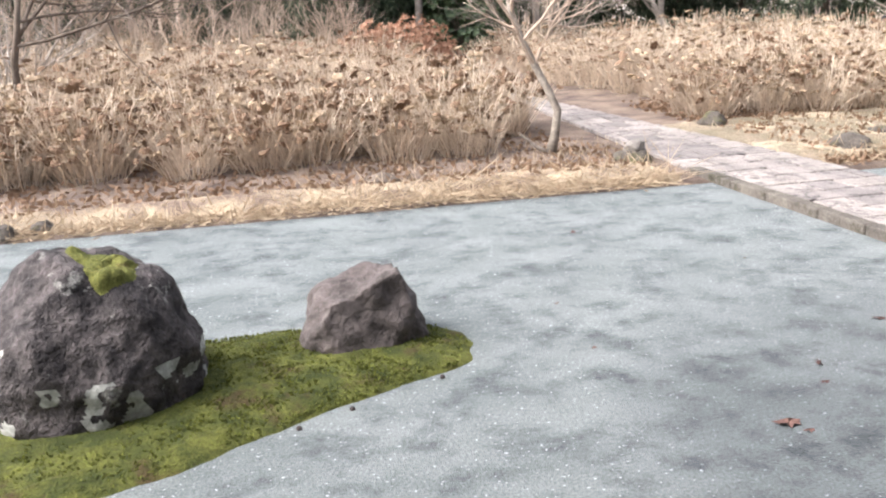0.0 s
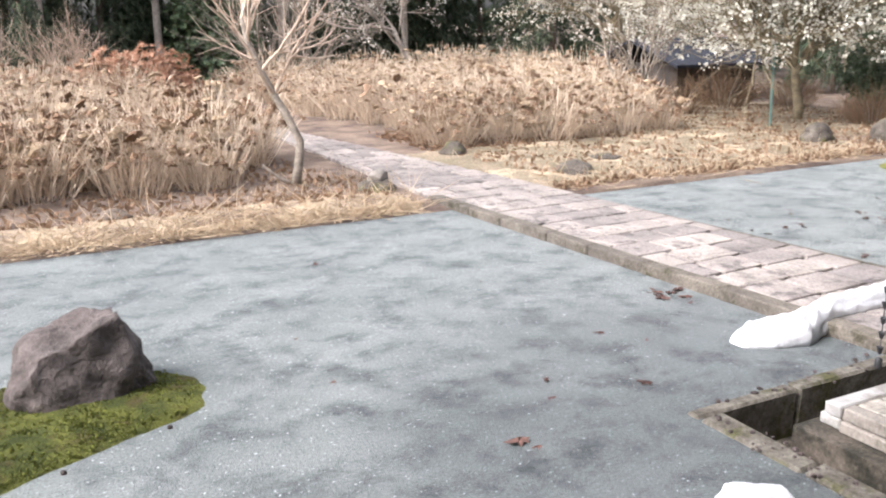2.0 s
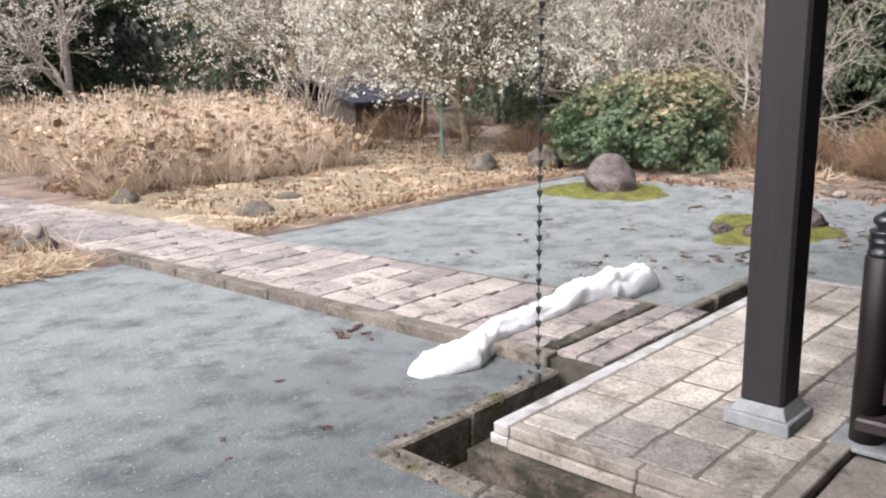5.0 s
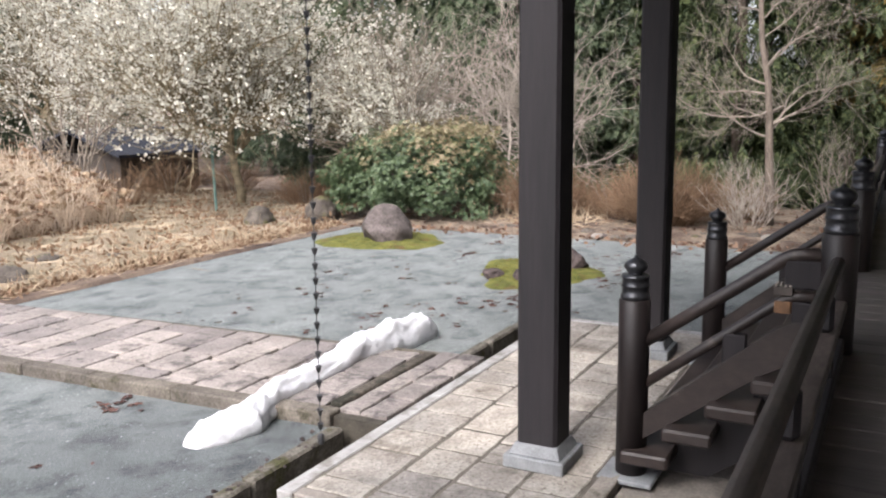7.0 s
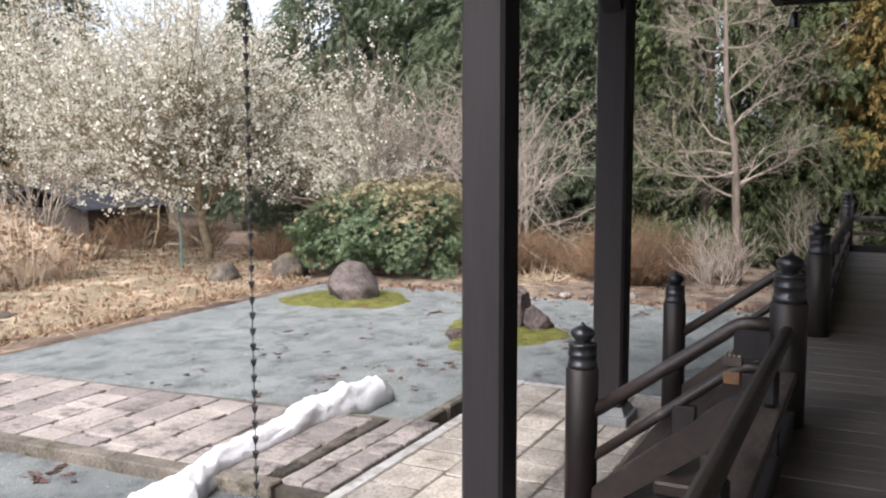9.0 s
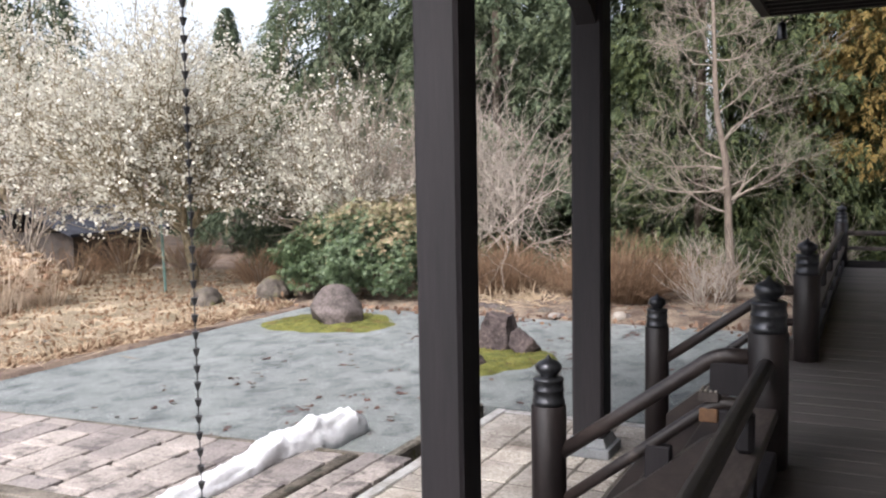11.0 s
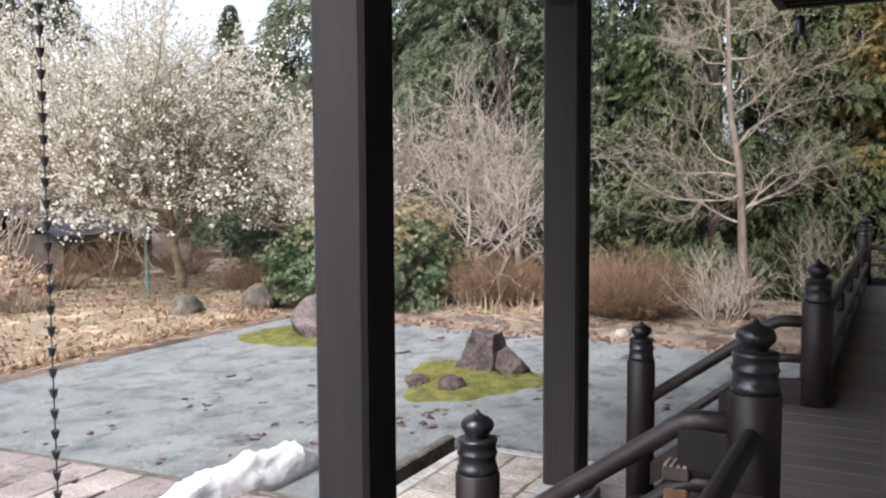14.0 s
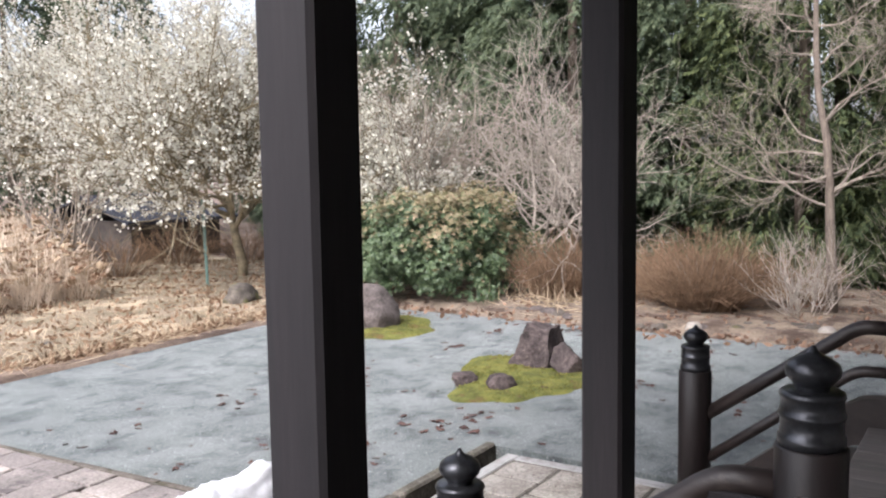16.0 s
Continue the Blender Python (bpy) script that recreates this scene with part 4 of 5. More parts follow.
for cx, cy, count in ((5.55, 5.55, 9), (8.4, 5.0, 8), (8.9, 5.35, 9), (9.5, 5.15, 7), (9.3, 4.6, 7), (10.4, 4.3, 8), (11.8, 3.5, 12), (12.4, 3.4, 12), (13.7, 4.1, 9), (14.4, 3.2, 10), (14.9, 5.3, 10), (14.2, 6.2, 8), (11.0, 6.0, 6), (10.0, 6.8, 5), (13.2, 6.2, 8)):
    spots += [(rng.gauss(cx, 0.16), rng.gauss(cy, 0.12)) for _ in range(count)]
for x, y in spots:
    if y > 3.75 and not PATH_X0 - 0.1 < x < PATH_X1 + 0.1 or x > 9.9:
        raised = 0.075 if x > 15.8 else (0.03 if (x - 12.1) ** 2 + (y - 4.6) ** 2 < 1.0 else 0.0)
        ob = solo("fallen_leaf", rng.choice(leaf_meshes), (x, y, raised), rng.uniform(0, 6.3), "curled russet dead leaf on the ground", "leaf", "fallen leaves")
        s = rng.uniform(0.5, 1.25)
        ob.scale = (s, s, s * 0.75)


# ---- plants ----
def grow(g, p, d, r, length, level, rng, tips, opt):
    """One limb and, from it, its children; thin ends are noted in tips."""
    segs = opt["segs"][level]
    pts, rads = [p.copy()], [r]
    for i in range(segs):
        d = turned(d, rng, opt["wander"][level] if isinstance(opt["wander"], tuple) else opt["wander"])
        d = (d + Vector((0, 0, opt["lift"][level]))).normalized()
        p = p + d * (length / segs)
        pts.append(p.copy())
        rads.append(r * (1 - (1 - opt["taper"]) * (i + 1) / segs))
    (g[0] if level == 0 else g[1]).tube(pts, rads, opt["sides"][level], cap=level == 0)
    if level == len(opt["segs"]) - 1:
        tips.append(pts)
        return
    for i in range(opt["kids"][level]):
        u = rng.uniform(opt["from"][level], 1.0) if i else 1.0
        k = min(int(u * segs), segs - 1)
        q = pts[k].lerp(pts[k + 1], u * segs - k)
        base = (pts[k + 1] - pts[k]).normalized()
        side = base.orthogonal().normalized()
        side.rotate(Matrix.Rotation(rng.uniform(0, 6.283), 3, base))
        a = radians(rng.uniform(*opt["angle"][level])) if i else radians(12)
        nd = base * math.cos(a) + side * math.sin(a)
        grow(g, q, nd, max(0.0042, rads[k] * rng.uniform(*opt["thin"])), length * rng.uniform(*opt["short"][level]) * (opt["cone"] - u if level == 0 and i and "cone" in opt else 1.0), level + 1, rng, tips, opt)


MAPLE = dict(segs=(10, 9, 6, 4), wander=(0.09, 0.20, 0.22, 0.2), lift=(0.2, 0.05, 0.05, 0.03), taper=0.2, sides=(8, 5, 4, 3), kids=(30, 11, 7), angle=((60, 92), (22, 55), (22, 58)), thin=(0.27, 0.40), short=((0.24, 0.37), (0.35, 0.6), (0.4, 0.7)), cone=1.18)
MAPLE["from"] = (0.14, 0.2, 0.2)
ORCHARD = dict(segs=(5, 6, 5, 4), wander=0.2, lift=(0.1, 0.06, 0.06, 0.05), taper=0.5, sides=(8, 6, 4, 3), kids=(7, 9, 8), angle=((30, 70), (25, 65), (25, 60)), thin=(0.45, 0.65), short=((0.9, 1.4), (0.45, 0.7), (0.45, 0.75)))
ORCHARD["from"] = (0.55, 0.2, 0.15)
SHRUB = dict(segs=(5, 5, 4), wander=0.14, lift=(0.1, 0.05, 0.05), taper=0.4, sides=(5, 4, 3), kids=(9, 6), angle=((20, 50), (20, 55)), thin=(0.45, 0.65), short=((0.4, 0.6), (0.4, 0.7)))
SHRUB["from"] = (0.25, 0.2)


M_STEMT = mat("tan_twig", (0.44, 0.34, 0.26), (0.60, 0.48, 0.38), 9.0, 0.9, 0.0)
M_BARKT = mat("tan_plum_twig", (0.165, 0.138, 0.092), (0.30, 0.245, 0.16), 9.0, 0.9, 0.3, 40, 0.4)


def bare_tree(name, at, height, radius, opt, seed, material, label, category="tree", lean=(0, 0), stems=1, blossom=0.0, spread=0.25, trunk=None):
    rng = random.Random(seed)
    t = thing(name, at, label, category)
    g, tips = (Geo(), Geo()), []
    for k in range(stems):
        a = 6.283 * k / stems + rng.uniform(-0.5, 0.5)
        d = Vector((lean[0], lean[1], 1)) if stems == 1 else Vector((spread * math.cos(a) * rng.uniform(0.4, 1.3), spread * math.sin(a) * rng.uniform(0.4, 1.3), 1))
        p = Vector((0.08 * math.cos(a), 0.08 * math.sin(a), -0.05)) * (stems > 1) + Vector((0, 0, -0.05))
        grow(g, p, d.normalized(), radius * rng.uniform(0.8, 1.1), height * rng.uniform(0.85, 1.1), 0, rng, tips, opt)
    part("trunk" if stems == 1 else "stem", g[0].mesh("trunk", trunk or material, True), t)
    part("branchwork", g[1].mesh("branchwork", material), t)
    if blossom:
        b = Geo()
        for pts in tips:
            for p in pts[1:]:
                if p.z > 1.35 and rng.random() < blossom * 1.35:
                    for _ in range(rng.randrange(3, 8)):
                        c = p + Vector((rng.gauss(0, 0.05), rng.gauss(0, 0.05), rng.gauss(0, 0.05)))
                        s = rng.uniform(0.022, 0.040)
                        for _ in range(2):
                            d = turned(Vector((0, 0, 0)), rng, 1.0)
                            b.leaf(c - d * s, d, d.orthogonal(), s * 2, s * 1.7)
        part("blossom", b.mesh("blossom", M_PETAL), t, "small white plum blossom")
    return t


def lumpy_dome(g, at, w, rng):
    """A flattened, crumpled flower head with a ragged rim."""
    n, tilt = 9, Vector((rng.gauss(0, 0.35), rng.gauss(0, 0.35), 0))
    vs = [at + Vector((0, 0, w * 0.42)), at + Vector((0, 0, -w * 0.12))]
    for f, z in ((0.62, 0.34), (1.0, 0.04)):
        for j in range(n):
            a = 6.283 * j / n
            q = Vector((math.cos(a), math.sin(a), 0)) * w * f * rng.uniform(0.72, 1.2)
            vs.append(at + q + Vector((0, 0, w * (z + rng.gauss(0, 0.12)) + q.dot(tilt))))
    fs = [(0, 2 + j, 2 + (j + 1) % n) for j in range(n)]
    fs += [(2 + j, 2 + n + j, 2 + n + (j + 1) % n, 2 + (j + 1) % n) for j in range(n)]
    fs += [(1, 2 + n + (j + 1) % n, 2 + n + j) for j in range(n)]
    g.add(vs, fs)
    for _ in range(7):
        u = turned(Vector((0, 0, 0.1)), rng, 0.8)
        g.leaf(at + Vector((u.x * w, u.y * w, w * 0.15)), turned(u, rng, 0.4), turned(Vector((0, 0, 1)), rng, 0.4), w * 0.5, w * 0.42)


def head_mesh(seed, material):
    """One papery flower head: a low dome of curled sepals."""
    rng = random.Random(seed)
    g = Geo()
    lumpy_dome(g, Vector((0, 0, 0)), 0.095, rng)
    for _ in range(12):
        u = turned(Vector((0, 0, 0.25)), rng, 0.8)
        c = Vector((u.x * 0.095, u.y * 0.095, u.z * 0.04))
        dd = turned(Vector((u.x, u.y, u.z * 0.3)).normalized(), rng, 0.45)
        g.leaf(c - dd * 0.03, dd, turned(Vector((0, 0, 1)), rng, 0.35), rng.uniform(0.05, 0.085), rng.uniform(0.05, 0.075))
    return g.mesh("flower_head", material)
HEADS = [head_mesh(700 + k, (M_HEADD, M_HEAD, M_HEADD, M_HEAD, M_HEADD)[k]) for k in range(5)]


def hydrangea(seed, height, dark, single):
    """A dried hydrangea: upright pale canes with papery brown flower heads."""
    rng = random.Random(seed)
    t = thing("hydrangea_shrub", (0, 0, 0), "dried hydrangea with pale canes and papery brown heads", "shrub", "hydrangea bed")
    g, h, k2 = Geo(), Geo(), Geo()
    for _ in range(135):
        a, s = rng.uniform(0, 6.283), math.sqrt(rng.random())
        p = Vector((0.42 * s * math.cos(a), 0.42 * s * math.sin(a), -0.03))
        d = Vector((math.cos(a) * s * 0.42 + rng.gauss(0, 0.24), math.sin(a) * s * 0.42 + rng.gauss(0, 0.24), 1)).normalized()
        L = height * rng.uniform(0.5, 1.12)
        m = p + d * L * 0.5
        d2 = turned(d + Vector((d.x, d.y, 0)) * 0.35, rng, 0.16)
        e = m + d2 * L * 0.5
        r = rng.uniform(0.0045, 0.0105)
        g.tube([p, m, e], [r, r * 0.9, r * 0.6], 3, cap=False)
        for _ in range(rng.randrange(4)):
            q = p.lerp(e, rng.uniform(0.4, 0.9))
            g.leaf(q, turned(d, rng, 0.8), Vector((rng.gauss(0, 1), rng.gauss(0, 1), 0.3)), rng.uniform(0.10, 0.22), 0.014)
        if rng.random() < 0.32:
            w = rng.uniform(0.045, 0.095)
            e = p.lerp(e, rng.uniform(0.72, 1.0))
            tone = h if rng.random() < 0.6 else k2
            if single:
                ob = part("flower_head", HEADS[2 * rng.randrange(1, 3) if dark and rng.random() < 0.8 else rng.randrange(5)], t, at=e, rz=rng.uniform(0, 6.28))
                ob.rotation_euler[0] = rng.gauss(0, 0.5)
                ob.scale = (w / 0.095,) * 3
                continue
            lumpy_dome(tone, e, w, rng)
    part("cane_clump", g.mesh("cane_clump", M_STEM), t)
    if not single:
        tagged(part("dry_bloom", h.mesh("dry_bloom", M_HEADD if dark else M_HEAD), t, "papery tan flower heads"), kind="stuff")
        tagged(part("dark_bloom", k2.mesh("dark_bloom", M_HEADD), t, "dark brown withered flower heads"), kind="stuff")
    return t

kinds = [hydrangea(100 + k, (1.0, 1.15, 0.95, 1.2)[k % 4], k % 4 == 3, k > 3) for k in range(8)]
used = set()
rng = random.Random(5)
def bed(x0, x1, y0, y1, inside, step):
    y = y0
    while y < y1:
        s = step * (1 + 0.045 * (y - y0))
        x = x0 + rng.uniform(0, s)
        while x < x1:
            px_, py_ = x + rng.uniform(-0.22, 0.22) * s, y + rng.uniform(-0.22, 0.22) * s
            if inside(px_, py_):
                k = rng.choice((0, 0, 1, 1, 2, 2, 3))
                f = rng.uniform(0.75, 1.2) * (1 + 0.014 * (py_ - y0))
                yield k, px_, py_, f
            x += s
        y += s * 0.92
spots = list(bed(-9.0, 5.0, 12.3, 29.0, lambda x, y: x < 4.3 + 0.06 * (y - 12) - (0.5 if y < 13.5 else 0), 0.95)) + list(bed(7.9, 19.5, 14.3, 29.0, lambda x, y: x < 13.2 + (y - 14) * 0.5 and x > 7.8 - 0.04 * (y - 14), 0.95))
for i, (k, x, y, f) in enumerate(spots):
    k = k + 4 if y < 15.4 else k
    m = pose(x, y, 0.06, 0, 0, rng.uniform(0, 360))
    if k not in used:
        used.add(k)
        ob = kinds[k]
        ob.matrix_basis = m
    else:
        ob = copy_thing(kinds[k], m)
    ob.scale = (f, f, f)


def grass(name, spots, seed, label, size=(0.10, 0.28), flat=0.5, material=M_DRY, width=0.012):
    rng = random.Random(seed)
    g = Geo()
    for x, y, z in spots:
        d = turned(Vector((0, 0, 1)) if rng.random() > flat else Vector((rng.gauss(0, 1), rng.gauss(0, 1), 0.12)), rng, 0.35)
        d.z = abs(d.z) * 0.9 + 0.03
        g.leaf(Vector((x, y, z)), d.normalized(), Vector((rng.gauss(0, 1), rng.gauss(0, 1), 0.1)), rng.uniform(*size), width)
    return solo(name, g.mesh(name, material), label=label, category="grass", kind="stuff")
rng = random.Random(8)
sp = []
for _ in range(3200):
    x, y = rng.uniform(-8, 5.4), 9.72 + 2.6 * rng.random() ** 1.3
    sp.append((x, y, 0.05))
for _ in range(4200):
    x, y = rng.uniform(7.5, 15.2), 10.0 + 4.2 * rng.random() ** 1.2
    sp.append((x, y, 0.06))
for _ in range(1700):
    sp.append((rng.uniform(12.5, 19.5), rng.uniform(11.8, 17.5), 0.06))
for _ in range(900):
    sp.append((rng.gauss(4.4, 0.5), rng.gauss(11.6, 0.45), 0.06))
sp2 = [(rng.uniform(0.8, 5.3), rng.gauss(9.95, 0.2), 0.03 + 0.05 * rng.random()) for _ in range(420)] + [(rng.uniform(7.6, 13.5), rng.gauss(10.25, 0.35), 0.06) for _ in range(260)]
sp3 = [(rng.uniform(-8, 5.2), 9.74 + 0.75 * rng.random() ** 1.4, 0.05) for _ in range(5200)] + [(rng.uniform(-8, 5.2), rng.gauss(9.66, 0.07), 0.03) for _ in range(2200)] + [(rng.uniform(7.5, 15.2), rng.gauss(10.06, 0.09), 0.03) for _ in range(2000)]
grass("straw_mulch", sp3, 10, "matted pale straw along the edge of the gravel", (0.08, 0.24), 0.95, M_DRY, 0.016)
grass("fallen_stalks", sp2, 9, "long dry stalks lying along the gravel", (0.3, 0.9), 1.0, M_DRY, 0.009)
grass("dry_grass", sp, 3, "scattered straw and dry grass blades", (0.06, 0.2), 0.75)
sp = [(rng.uniform(-8, 5.0), rng.uniform(12, 15), 0.05) for _ in range(2600)] + [(rng.uniform(7.6, 13.4), rng.uniform(13.6, 16.5), 0.05) for _ in range(2200)] + [(rng.uniform(7.5, 15.2), rng.gauss(10.06, 0.09), 0.03) for _ in range(2000)]
sp += [(rng.uniform(7.6, 19.0), rng.uniform(10.3, 17.0), 0.10) for _ in range(3600)] + [(rng.uniform(-8, 5.2), rng.uniform(10.5, 12.2), 0.10) for _ in range(2000)]
grass("leaf_mould", sp, 4, "brown leaf mould under the hydrangeas", (0.06, 0.16), 0.85, M_HEADD, 0.05)
sp = [(rng.uniform(16.0, 20.5), rng.uniform(1.2, 10.0), 0.07) for _ in range(3600)] + [(rng.gauss(15.7, 0.35), rng.uniform(1.0, 9.6), 0.03) for _ in range(1200)]
grass("leaf_litter", sp, 5, "russet leaf litter on the bare earth", (0.05, 0.14), 0.9, M_SHED_LEAF, 0.055)
sp = [(rng.gauss(16.9, 0.5), rng.gauss(6.1, 0.6), 0.1) for _ in range(500)]
grass("cut_straw", sp, 6, "heap of pale cut straw", (0.2, 0.5), 0.8, M_DRY, 0.015)


def conifer(seed, height, spread, sprays, material, label, z0=0.4, size=0.5, bark=M_BARKD):
    """Trunk and a crown of many drooping flat sprays."""
    rng = random.Random(seed)
    t = thing("conifer", (0, 0, 0), label, "tree", "evergreen screen")
    g = Geo()
    g.tube([(0, 0, -0.1), (0.05, 0, height * 0.5), (0, 0.05, height * 0.97)], [0.15, 0.09, 0.02], 8)
    part("trunk", g.mesh("trunk", bark), t)
    c = Geo()
    lumps = [(rng.uniform(0, 6.283), rng.uniform(z0, height), rng.uniform(0.35, 1.0)) for _ in range(330)]
    for _ in range(sprays):
        la, lz, lr = rng.choice(lumps)
        a = la + rng.gauss(0, 0.15)
        z = min(max(lz + rng.gauss(0, 0.22), z0), height)
        prof = spread * min(1.0, (1.06 - z / height) * 1.7)
        rad = prof * (0.62 + 0.38 * lr) * (1 - 0.42 * rng.random() ** 1.6)
        p = Vector((math.cos(a) * rad, math.sin(a) * rad, z - 0.18 * rad))
        out = Vector((math.cos(a), math.sin(a), rng.uniform(-1.7, -0.25))).normalized()
        up = turned(Vector((0, 0, 1)), rng, 0.5)
        s = size * rng.uniform(0.6, 1.2)
        side = out.cross(up).normalized()
        for k in range(5):
            d = turned(out * 0.85 + side * (0.6, -0.6, 0.55, -0.55, 0.0)[k], rng, 0.2)
            q, w = p + out * s * (0.2 * k - 0.35), d.cross(up).normalized() * s * 0.10
            c.add([q - w, q + w, q + d * s * (0.68 - 0.05 * k)], [(0, 1, 2)])
    part("crown", c.mesh("crown", material), t)
    return t

CY = "tall green cypress with dense drooping sprays"
cy = [conifer(200 + k, 13, 2.6, 19000, M_CONIF, CY, 0.3, 0.28) for k in range(2)]
cd = [conifer(210 + k, 12, 2.5, 3700, M_CONIFD, "dark cedar at the edge of the wood", 0.8, 0.42) for k in range(2)]
ct = conifer(230, 13, 2.2, 2600, M_CONIFD, "tall cedar with a bare pale trunk", 4.6, 0.5, M_BARKG)
co = conifer(220, 11, 2.0, 9000, M_CONIFO, "cypress with rusty winter foliage", 2.6, 0.29)
rng = random.Random(12)
first = set()
def plant(ob, x, y, f):
    m = pose(x, y, 0.0, 0, 0, rng.uniform(0, 360))
    if ob.name in first:
        ob = copy_thing(ob, m)
    else:
        first.add(ob.name)
        ob.matrix_basis = m
    ob.scale = (f, f, f * rng.uniform(0.95, 1.1))
cb = conifer(240, 13, 2.6, 15000, M_CONIFB, "tall blue-green cypress with layered sprays", 0.3, 0.30)
for k in range(9):
    plant(cy[k % 2] if k < 5 else cb, 23.0 + rng.uniform(-0.6, 0.6), -6.6 + 2.55 * k, rng.uniform(0.9, 1.1))
for k in range(7):
    plant(cd[k % 2], 26.5 + rng.uniform(-0.5, 0.5), -7.2 + 3.6 * k, rng.uniform(1.1, 1.3))
plant(co, 22.0, -0.4, 1.0)
for x, y in ((6.3, 31.6), (2.6, 30.8), (-3.4, 31.4), (10.8, 32.2), (15.5, 31.5), (-8.5, 31.0)):
    plant(ct, x, y, 1.0)
for x, y, f in ((20.6, -3.2, 0.9), (20.5, -6.5, 1.0), (25.0, 19.5, 0.62), (28.0, 22.0, 0.58), (30.0, 25.5, 0.55), (32.5, 29.0, 0.6), (23.0, 26.5, 1.05), (21.0, 29.5, 1.1), (26.0, 33.0, 1.0)):
    plant(cd[0], x, y, f)
for k in range(15):
    plant(cd[k % 2], -16.0 + 2.6 * k, 34.0 + rng.uniform(-1.2, 1.2), rng.uniform(0.85, 1.15))
for k in range(11):
    plant(cd[k % 2], -16.0 + 3.6 * k, 38.5 + rng.uniform(-1.2, 1.2), rng.uniform(1.1, 1.35))


def leafy_shrub(name, at, rx, ry, h, leaves, material, label, seed, leaf=0.11, young=None):
    """A mound of leaf rosettes in lobes, uneven in outline, on short woody stems; young: the colour of fresh tips."""
    rng = random.Random(seed)
    t = thing(name, at, label, "shrub")
    g, y_ = Geo(), Geo()
    for _ in range(leaves):
        a, e = rng.uniform(0, 6.283), math.asin(min(1, max(-0.25, rng.uniform(-0.25, 1))))
        n_ = Vector((math.cos(a) * math.cos(e), math.sin(a) * math.cos(e), math.sin(e)))
        lobe = noise.noise(n_ * 5.5 + Vector((0, seed, 0)))
        w = 1 + 0.30 * noise.noise(n_ * 2.2 + Vector((seed, 0, 0))) + 0.24 * lobe
        depth = rng.random() ** 2
        w *= 1 - 0.34 * depth
        p = Vector((n_.x * rx * w, n_.y * ry * w, h * 0.28 + n_.z * h * 0.72 * w * (1 - 0.20 * n_.y)))
        if p.z < 0.05:
            continue
        out = turned(Vector((n_.x / rx, n_.y / ry, n_.z / h + 0.4)).normalized(), rng, 0.4)
        side = out.orthogonal().normalized()
        fresh = young and depth < 0.45 and n_.z * 0.9 - n_.y * 0.35 + 0.5 * noise.noise(p * 1.4) + rng.gauss(0, 0.2) > 0.66
        for k in range(6):
            s2 = side.copy()
            s2.rotate(Matrix.Rotation(k * 1.047 + rng.uniform(-0.3, 0.3), 3, out))
            d = (s2 + out * rng.uniform(0.1, 0.7)).normalized()
            (y_ if fresh else g).leaf(p, d, out, leaf * rng.uniform(0.7, 1.2), leaf * 0.42)
    part("leaves", g.mesh("leaves", material), t)
    if young:
        part("young_leaves", y_.mesh("young_leaves", young), t, "bronze and yellow-green young leaves")
    for k in range(9):
        a = 6.283 * k / 9
        b = Geo()
        b.tube([(0.1 * math.cos(a), 0.1 * math.sin(a), -0.05), (0.45 * rx * math.cos(a), 0.45 * ry * math.sin(a), h * 0.45)], [0.035, 0.018], 5)
        part("stem", b.mesh("stem", M_BARKD), t)
    return t
leafy_shrub("evergreen_shrub", (17.0, 9.1, 0.04), 1.75, 1.9, 1.95, 10500, M_LEAF, "dense round evergreen shrub with bronzed new leaves", 31, 0.07, M_BRONZE)
leafy_shrub("red_shrub", (4.6, 26.5, 0.0), 1.9, 1.2, 1.55, 1500, M_RED, "low shrub with rusty red winter leaves", 33, 0.12)
leafy_shrub("dark_shrub", (2.2, 29.8, 0.0), 0.7, 0.7, 2.8, 900, M_CONIFD, "dark narrow evergreen shrub", 34, 0.16)
leafy_shrub("camellia", (8.0, 31.0, 0.0), 1.6, 1.6, 3.6, 1500, M_LEAF, "glossy green camellia at the wood's edge", 35, 0.16)
leafy_shrub("dark_shrub", (20.2, 12.6, 0.0), 1.5, 2.7, 2.5, 2600, M_CONIFD, "dark green shrub behind the plum tree", 36, 0.12)

CROOKED = dict(ORCHARD, kids=(5, 6, 6), wander=0.15)
CROOKED["from"] = (0.85, 0.2, 0.15)
crooked = thing("crooked_tree", (4.29, 11.85, 0.06), "crooked bare tree with grey bark and fine tan twigs", "tree")
rng = random.Random(61)
spine = [Vector(p) for p in ((0, 0, -0.06), (0.07, -0.04, 0.3), (0.10, -0.07, 0.65), (-0.02, 0.03, 0.95), (-0.17, 0.13, 1.27), (-0.31, 0.22, 1.6), (-0.44, 0.31, 1.96), (-0.50, 0.36, 2.3))]
g = (Geo(), Geo())
g[0].tube(spine, [0.085, 0.066, 0.058, 0.055, 0.05, 0.046, 0.042, 0.03], 9)
g[0].tube([(0.03, -0.02, 0.03), (-0.16, 0.02, 0.12), (-0.42, 0.1, 0.34)], [0.035, 0.028, 0.012], 6)
tips = []
for k in range(6):
    p = spine[4 + k % 4]
    a = 2.4 * k
    grow(g, p, Vector((math.cos(a) * 0.6, math.sin(a) * 0.6, 0.9)).normalized(), 0.030, rng.uniform(1.0, 1.6), 1, rng, tips, CROOKED)
part("trunk", g[0].mesh("trunk", M_BARKM, True), crooked)
part("branchwork", g[1].mesh("branchwork", M_STEMT), crooked)
